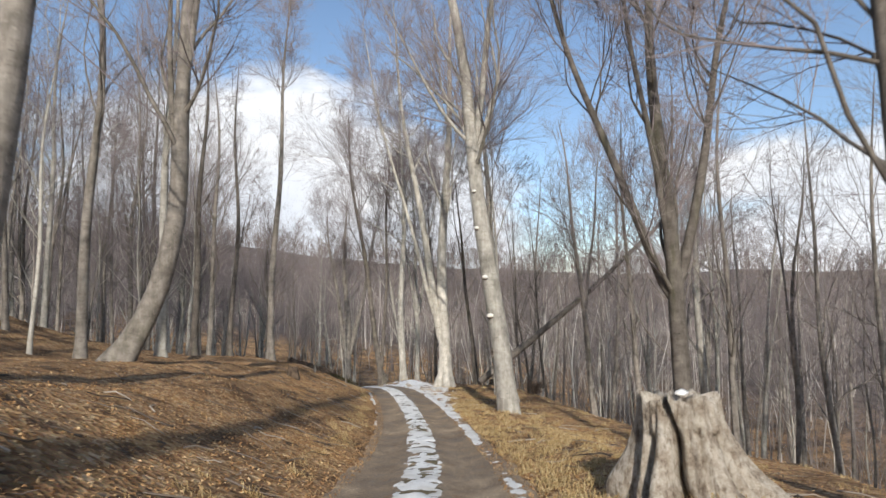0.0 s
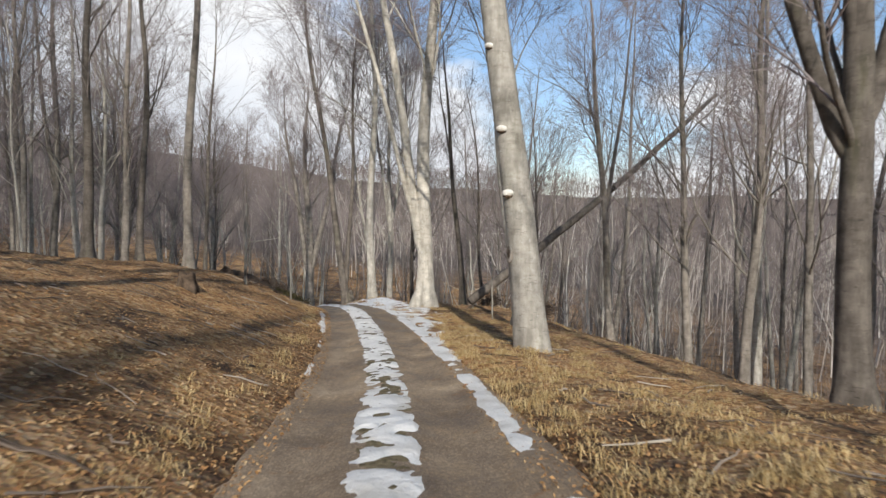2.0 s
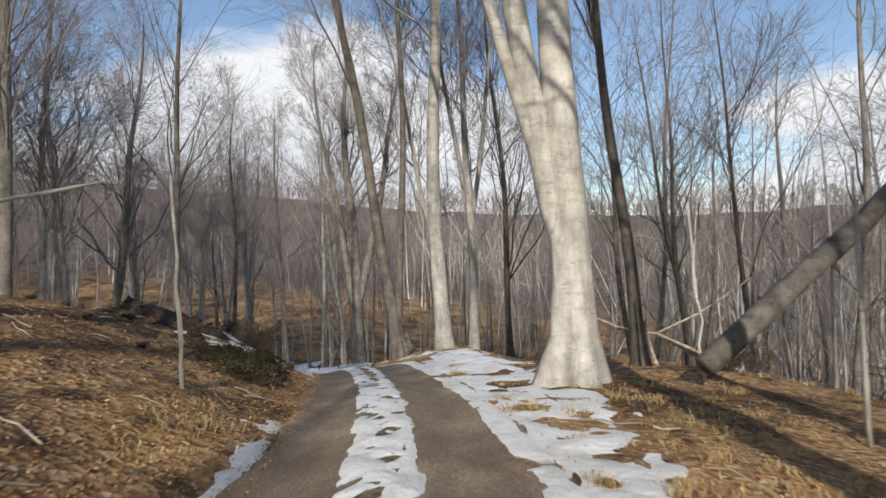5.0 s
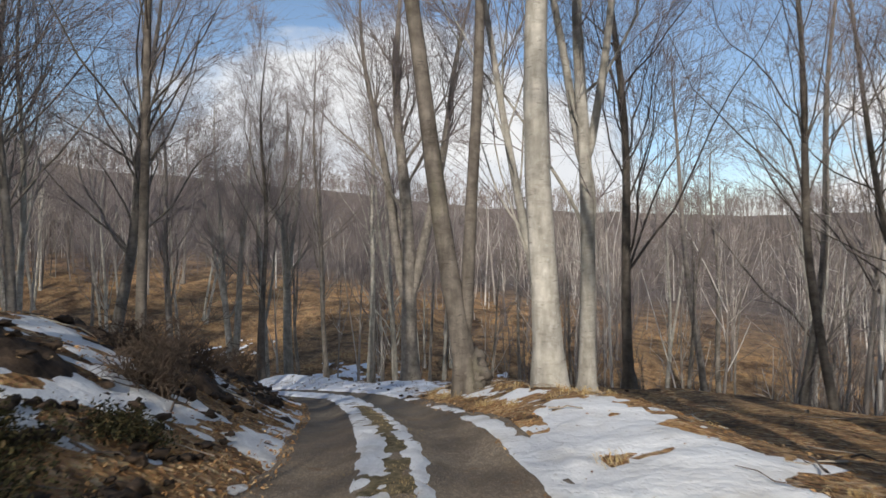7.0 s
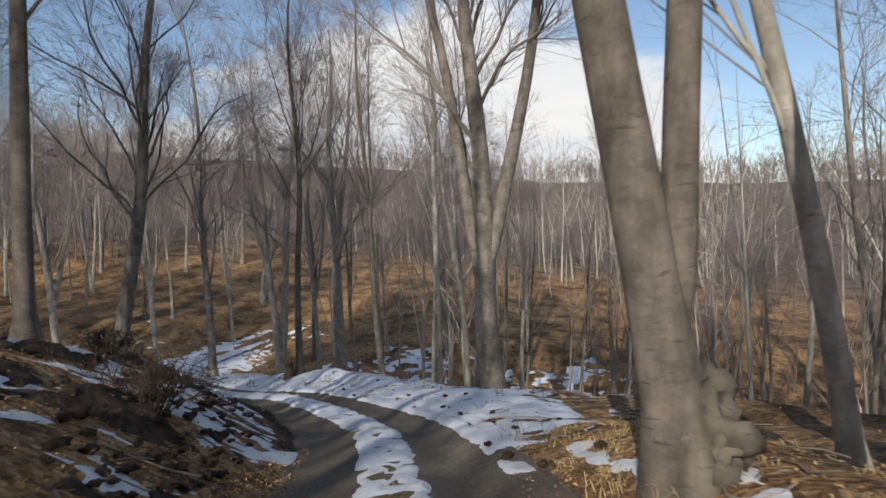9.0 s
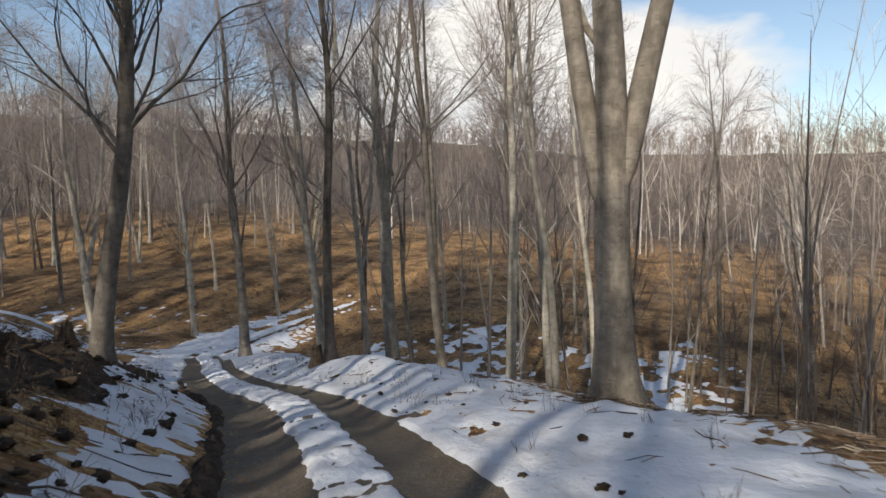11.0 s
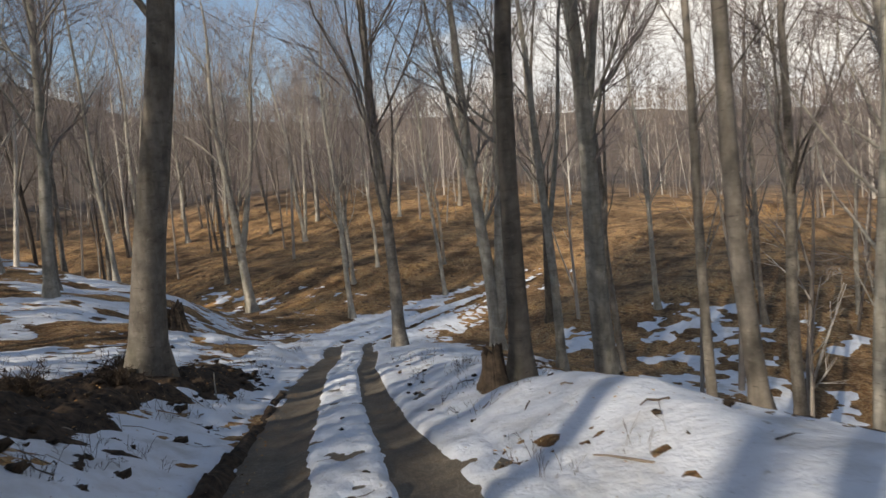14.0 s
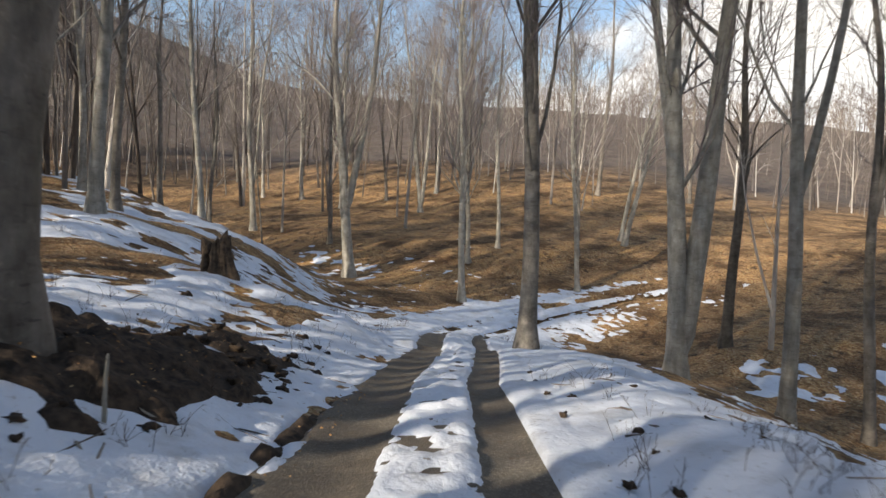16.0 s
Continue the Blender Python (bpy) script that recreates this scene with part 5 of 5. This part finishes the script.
def dead_branch(name, parent, a, b, r0, seed, count, length, mat=TWIGS):
    """Side branches along a line, each a part."""
    rng = np.random.default_rng(seed)
    h = np.linspace(0, 1, 6)[:, None]
    P = (np.array(a)[None] * (1 - h) + np.array(b)[None] * h)[None]
    R = np.full((1, 6), r0) * np.linspace(1, 0.4, 6)
    L1, R1 = grow(rng, P, R, count, (0.45, 1.0), (20, 55), (length * 0.6, length), 0.5, 6, 0.03, 0.1)
    L2, R2 = grow(rng, L1, R1, 6, (0.2, 1.0), (20, 50), (0.4, 0.7), 0.5, 4, 0.02, 0.1)
    for k in range(count):
        twigs = slice(6 * k, 6 * k + 6)
        child(name, mesh_from(name, *joined([tubes(L1[k:k + 1], np.maximum(R1[k:k + 1], 0.012), 4), tubes(L2[twigs], np.maximum(R2[twigs], 0.007), 3)]), mat), parent)


def fallen_trunk():
    x, y = 2.4, 33.0
    z = float(ground_z(x, y)[0])
    t = thing("fallen_tree", x, y, z, "broken dead tree leaning across others above the slope", "dead tree")
    end = (12.2, 5.0, 10.2)
    child("trunk", pole_mesh("trunk", (-0.3, 0, 0.35), end, 0.2, 0.1, DARK_BARK, 0.3, 10, 14, 5), t)
    dead_branch("branch", t, (0, 0, 0.3), end, 0.09, 6, 9, 0.32)
    return t


fallen_trunk()


def snapped_poles():
    """A fan of thin snapped stems from a splintered stump."""
    x, y = 2.6, 37.6
    z = float(ground_z(x, y)[0])
    for n, (dx, dy, dz) in enumerate(((4.6, -1.0, -0.9), (4.9, -1.6, -1.1), (5.2, -2.2, -1.2), (3.6, -0.2, -0.2), (-1.4, 0.6, 1.15), (2.4, 0.8, 1.9))):
        t = thing("dead_pole", x, y, z, "thin grey snapped stem lying from a broken stump", "branch", "snapped stems")
        zz = float(ground_z(x + dx, y + dy)[0]) - z + 0.12
        child("stem", pole_mesh("stem", (0, 0, 0.75), (dx, dy, dz if dz > 0 else zz), 0.05 - 0.004 * n, 0.02, DEADWOOD, 0.1, 7, 8, n), t)


snapped_poles()


def snag(seed, x, y, H, r, lean, label, branch=None):
    z = float(ground_z(x, y)[0]) - 0.1
    t = thing("sapling", x, y, z, label, "young tree")
    child("stem", pole_mesh("stem", (0, 0, 0), (lean[0] * H, lean[1] * H, H), r, r * 0.55, PALE_BARK, 0, 7, 9, seed, 0.05), t)
    if branch:
        h, dx, dz = branch
        child("side_branch", pole_mesh("side_branch", (lean[0] * h, 0, h), (lean[0] * h + dx, 0.1, h + dz), r * 0.5, r * 0.2, PALE_BARK, 0, 6, 6, seed + 1), t)
    return t


snag(1, -5.97, 29.2, 2.9, 0.055, (0.0, 0), "pale broken sapling with one side branch on the leaf bank", (1.55, 1.25, 0.2))
snag(2, 2.68, 30.0, 2.9, 0.03, (-0.04, 0), "thin pale sapling at the edge of the slope")
snag(3, 2.3, 33.6, 3.0, 0.035, (-0.07, 0), "thin pale sapling at the edge of the slope")
snag(7, -23.75, 59.9, 0.62, 0.022, (-0.12, 0.1), "short pale broken stick standing in the snow")
snag(6, -4.7, 30.5, 2.6, 0.035, (-0.03, 0), "thin pale sapling at the edge of the wood")


def bush(seed, x, y, size, label):
    """A dark tangle of thin leafless shoots."""
    rng = np.random.default_rng(seed)
    z = float(ground_z(x, y)[0])
    t = thing("bush", x, y, z, label, "bush", "undergrowth")
    n = 42
    a = rng.uniform(0, 6.28, n)
    base = np.stack([np.cos(a), np.sin(a), np.zeros(n)], 1) * rng.uniform(0, 0.35 * size, n)[:, None]
    tip = base * 2.2 + np.stack([rng.normal(0, 0.35, n), rng.normal(0, 0.35, n), rng.uniform(0.4, 1.0, n)], 1) * size
    h = np.linspace(0, 1, 5)[None, :, None]
    P = base[:, None] * (1 - h) + tip[:, None] * h + np.sin(h * 3.1) * rng.normal(0, 0.08 * size, (n, 1, 3))
    P[:, 0, 2] -= 0.1
    R = np.full((n, 5), 0.009) * np.linspace(1, 0.4, 5)
    for k in range(6):
        Q, S = P[k::6], R[k::6]
        L1, R1 = grow(rng, Q, S, 6, (0.2, 1.0), (25, 70), (0.3, 0.6), 0.8, 4, -0.02, 0.15)
        L2, R2 = grow(rng, L1, R1, 3, (0.2, 1.0), (25, 70), (0.4, 0.8), 0.8, 2, -0.02, 0.15)
        child("shoot", mesh_from("shoot", *joined([tubes(Q, S, 3), tubes(L1, np.maximum(R1, 0.005), 3), tubes(L2, np.maximum(R2, 0.004), 3)]), BRUSH), t)


for n, (s, d, g) in enumerate(((38.6, 2.4, 0.55), (39.8, 2.8, 0.65), (41.5, 2.6, 0.6), (46.5, 2.6, 0.6), (52.0, 4.2, 0.5), (55.5, 4.0, 0.5), (60.5, 3.9, 0.45), (65.4, 4.2, 0.5), (67.2, 3.6, 0.45), (69.6, 4.3, 0.5), (34.0, -6.5, 0.7), (31.0, -7.5, 0.8))):
    bx, by = along_road(np.array([s]), np.array([d]))
    bush(n, float(bx[0]), float(by[0]), g, "dark leafless brushwood on the bank by the track")


def scrub(seed, x, y, size):
    """A low cushion of small dark leaves."""
    rng = np.random.default_rng(seed)
    z = float(surface_z(np.array([x]), np.array([y]))[0])
    t = thing("low_scrub", x, y, z, "low dark green scrub on the cut bank", "shrub", "scrub on the bank")
    n = 60
    tip = rng.normal(0, 0.45, (n, 3)) * size
    tip[:, 2] = 0.02 + 0.30 * rng.random(n) * size
    base = tip * np.array([0.75, 0.75, 0])
    gx, gy = x + base[:, 0], y + base[:, 1]
    drop = surface_z(gx, gy) - z
    tip[:, 2] += drop
    m = 34
    c = np.repeat(tip, m, 0) + rng.normal(0, 0.085, (n * m, 3)) * np.array([1, 1, 0.8]) * size ** 0.5
    a, b = rng.normal(0, 1, (n * m, 3)), rng.normal(0, 1, (n * m, 3))
    a /= np.linalg.norm(a, axis=1)[:, None]
    b -= (a * b).sum(1)[:, None] * a
    b /= np.linalg.norm(b, axis=1)[:, None]
    g = rng.uniform(0.012, 0.026, n * m)[:, None]
    v = np.stack([c - a * g, c - b * g * 0.5, c + a * g, c + b * g * 0.5], 1).reshape(-1, 3)
    child("foliage", mesh_from("foliage", v, np.arange(n * m * 4).reshape(-1, 4), SCRUB, False), t)


for n, (s, d, g) in enumerate(((33.4, 2.1, 0.5), (34.2, 2.5, 0.55), (35.0, 2.2, 0.5), (35.8, 2.6, 0.5), (36.9, 2.2, 0.4))):
    bx, by = along_road(np.array([s]), np.array([d]))
    scrub(90 + n, float(bx[0]), float(by[0]), g)


# ---- loose cover on the ground ----
def oriented(rng, n, tilt):
    """n random turns, as matrices."""
    a = rng.uniform(0, 6.28, n)
    u = np.stack([np.cos(a), np.sin(a), rng.normal(0, tilt, n)], 1)
    u /= np.linalg.norm(u, axis=1)[:, None]
    w = np.stack([-np.sin(a), np.cos(a), rng.normal(0, tilt, n)], 1)
    w -= (w * u).sum(1)[:, None] * u
    w /= np.linalg.norm(w, axis=1)[:, None]
    return u, w, np.cross(u, w)


def build_leaves(count):
    rng = np.random.default_rng(21)
    s = rng.uniform(-2, 74, count * 2)
    d = np.where(rng.random(count * 2) < 0.55, 1.0 + rng.exponential(3.2, count * 2), -1.1 - rng.exponential(2.6, count * 2))
    x, y = along_road(s, d)
    keep = (snow_cover(x, y, s, d) < -0.02) | (rng.random(count * 2) < 0.05)
    keep &= ~((bare_earth(x, y, s, d) > 0) & (s > 30) & (rng.random(count * 2) < 0.85))
    keep &= ~((d < 0) & (s > 35) & (rng.random(count * 2) < 0.6))
    keep &= ~((s > 48) & (d < 2.4) & (d > 0.8) & (rng.random(count * 2) < 0.9))
    x, y = x[keep][:count], y[keep][:count]
    n = len(x)
    z = surface_z(x, y) + rng.uniform(0.005, 0.03, n)
    u, w, k = oriented(rng, n, 0.45)
    size = rng.uniform(0.012, 0.028, n)[:, None]
    c = np.stack([x, y, z], 1)
    curl = rng.uniform(-0.2, 0.5, n)[:, None]
    v = np.stack([c - u * size, c - w * size * 0.55 + k * size * curl, c + u * size, c + w * size * 0.55 + k * size * curl], 1).reshape(-1, 3)
    f = np.arange(n * 4).reshape(-1, 4)
    tri = np.vstack([f[:, [0, 1, 2]], f[:, [0, 2, 3]]])
    ob = new("fallen_leaves", mesh_from("fallen_leaves", v, tri, LEAVES, False))
    tagged(ob, "curled dry brown beech leaves strewn over the banks", "leaves", kind="stuff")


def build_grass(count):
    rng = np.random.default_rng(22)
    m = count // 26
    s = np.r_[rng.uniform(-3, 33, int(m * 0.66)), rng.uniform(34, 49, int(m * 0.09)), rng.uniform(-3, 31, m - int(m * 0.66) - int(m * 0.09))]
    d = np.r_[-1.5 - rng.exponential(1.6, int(m * 0.66)), -1.6 - rng.exponential(1.0, int(m * 0.09)), 1.5 + rng.exponential(0.3, m - int(m * 0.66) - int(m * 0.09))]
    tx, ty = along_road(s, d)
    thin = (d < 1.0) | (rng.random(m) < 0.2)
    swap = (s > 34) & (rng.random(m) < 0.5)          # tufts between the ruts
    d = np.where(swap, rng.normal(-0.1, 0.12, m), d)
    s = np.where(swap, 35.5 + (s - 34) * 0.65, s)
    tx, ty = along_road(s, d)
    bare = (snow_cover(tx, ty, s, d) < 0.03) & thin
    s, d = s[bare], d[bare]
    m = len(s)
    s, d = np.repeat(s, 26), np.repeat(d, 26)
    n = len(s)
    size = np.repeat(rng.uniform(0.5, 1.2, m), 26)
    x, y = along_road(s, d)
    x, y = x + rng.normal(0, 0.07, n), y + rng.normal(0, 0.07, n)
    z = ground_z(x, y) - 0.01
    a = rng.uniform(0, 6.28, n)
    L = rng.uniform(0.06, 0.18, n) * size * np.where(np.abs(d) < 0.5, 0.4, 1.0)
    bend = rng.uniform(0.4, 1.7, n)
    out = np.stack([np.cos(a), np.sin(a), 0 * a], 1)
    side = np.stack([-np.sin(a), np.cos(a), 0 * a], 1) * 0.0035
    p0 = np.stack([x, y, z], 1)
    p1 = p0 + out * (L * 0.35 * bend)[:, None] + np.array([0, 0, 1.0]) * (L * 0.6)[:, None]
    p2 = p0 + out * (L * 0.95 * bend)[:, None] + np.array([0, 0, 1.0]) * (L * np.maximum(0.95 - 0.5 * bend, 0.12))[:, None]
    v = np.stack([p0 - side, p0 + side, p1 + side, p1 - side, p2], 1).reshape(-1, 3)
    b = np.arange(n)[:, None] * 5
    tri = np.vstack([b + np.array([[0, 1, 2]]), b + np.array([[0, 2, 3]]), b + np.array([[3, 2, 4]])])
    ob = new("dry_grass", mesh_from("dry_grass", v, tri, STRAW, False))
    tagged(ob, "tufts of yellow dry grass on the track verges", "grass", kind="stuff")


def build_sticks(count):
    rng = np.random.default_rng(23)
    s, d = rng.uniform(-2, 75, count), np.where(rng.random(count) < 0.5, 1.6 + rng.exponential(3.0, count), -2.0 - rng.exponential(3.0, count))
    edge = rng.random(count) < 0.4                     # brushwood swept to the outer edge of the shoulder
    s, d = np.where(edge, rng.uniform(48, 68, count), s), np.where(edge, -5.4 + rng.normal(0, 0.6, count), d)
    x, y = along_road(s, d)
    a, L = rng.uniform(0, 6.28, count), rng.uniform(0.12, 0.8, count)
    h = np.linspace(-0.5, 0.5, 4)
    X = x[:, None] + np.cos(a)[:, None] * L[:, None] * h + rng.normal(0, 0.03, (count, 4))
    Y = y[:, None] + np.sin(a)[:, None] * L[:, None] * h + rng.normal(0, 0.03, (count, 4))
    Z = ground_z(X.ravel(), Y.ravel()).reshape(count, 4) + rng.uniform(0.015, 0.06, (count, 4))
    R = rng.uniform(0.005, 0.016, count)[:, None] * np.linspace(1, 0.5, 4)
    v, f = tubes(np.stack([X, Y, Z], 2), R, 4)
    ob = new("fallen_twigs", mesh_from("fallen_twigs", v, f, island_material("old_twigs", [(0, (0.08, 0.06, 0.045)), (0.6, (0.22, 0.17, 0.13)), (1, (0.45, 0.39, 0.31))])))
    tagged(ob, "broken twigs and sticks lying on the forest floor", "twigs", kind="stuff")


def build_clods(count):
    """Dark lumps of earth and moss that stand out of the snow on the bank."""
    rng = np.random.default_rng(24)
    bm = lump(3, 1.0, (1, 1, 0.75), 1.1)
    base = np.array([v.co[:] for v in bm.verts])
    tri = np.array([[v.index for v in f.verts] for f in bm.faces])
    bm.free()
    q = count // 3
    s = np.r_[rng.uniform(47, 76, q), rng.uniform(33, 48, q), rng.uniform(44, 76, count - 2 * q)]
    d = np.r_[1.9 + rng.exponential(1.8, q), 1.6 + rng.exponential(1.2, q), -1.2 - rng.exponential(1.6, count - 2 * q)]
    d = np.where((rng.random(count) < 0.06) & (s > 52), rng.uniform(-0.35, 0.35, count), d)
    x, y = along_road(s, d)
    group = fbm(x / 2.4, y / 2.4, 77, 2)
    keep = ((group > 0.02) & (d > 0)) | (rng.random(count) < np.where(d > 0, 0.35, 0.17))
    x, y, d = x[keep], y[keep], d[keep]
    z = surface_z(x, y) + np.where(d < 0, 0.05, 0.02)
    parts = []
    for i in range(len(x)):
        a, g = rng.uniform(0, 6.28), rng.uniform(0.02, 0.08) * (1.0 if d[i] > 0.6 else 0.5) * (1.3 if rng.random() < 0.9 else 1.6)
        c, sn = math.cos(a), math.sin(a)
        b = base * np.array([1, rng.uniform(0.6, 1.1), rng.uniform(0.5, 0.95)]) * g
        parts.append((np.stack([b[:, 0] * c - b[:, 1] * sn + x[i], b[:, 0] * sn + b[:, 1] * c + y[i], b[:, 2] + z[i] + g * 0.25], 1), tri))
    ob = new("earth_clods", mesh_from("earth_clods", *joined(parts), EARTH))
    tagged(ob, "dark lumps of earth and moss breaking through the snow", "earth", kind="stuff")


def build_weeds(count):
    """Thin dead stalks that stand out of the snow."""
    rng = np.random.default_rng(29)
    m = count // 7
    s = rng.uniform(46, 88, m)
    d = np.where(rng.random(m) < 0.7, 2.0 + rng.exponential(3.0, m), -1.5 - rng.exponential(2.0, m))
    x, y = along_road(np.repeat(s, 7), np.repeat(d, 7))
    n = len(x)
    x, y = x + rng.normal(0, 0.09, n), y + rng.normal(0, 0.09, n)
    z = ground_z(x, y)
    L = rng.uniform(0.08, 0.34, n)
    h = np.linspace(0, 1, 4)
    way = rng.normal(0, 0.35, (n, 2))
    P = np.stack([x[:, None] + way[:, :1] * L[:, None] * h ** 1.5, y[:, None] + way[:, 1:] * L[:, None] * h ** 1.5, z[:, None] - 0.03 + L[:, None] * h], 2)
    R = np.full((n, 1), 0.0035) * np.linspace(1, 0.5, 4)
    L1, R1 = grow(rng, P, R, 2, (0.3, 0.95), (25, 55), (0.3, 0.6), 0.8, 3, 0.05, 0.15)
    v, f = joined([tubes(P, R, 3), tubes(L1, np.maximum(R1, 0.002), 3)])
    ob = new("dead_weeds", mesh_from("dead_weeds", v, f, BRUSH))
    tagged(ob, "thin brown dead stalks standing out of the snow", "weeds", kind="stuff")


build_weeds(2600)
build_leaves(90000)
build_grass(60000)
build_sticks(1800)
build_clods(1500)
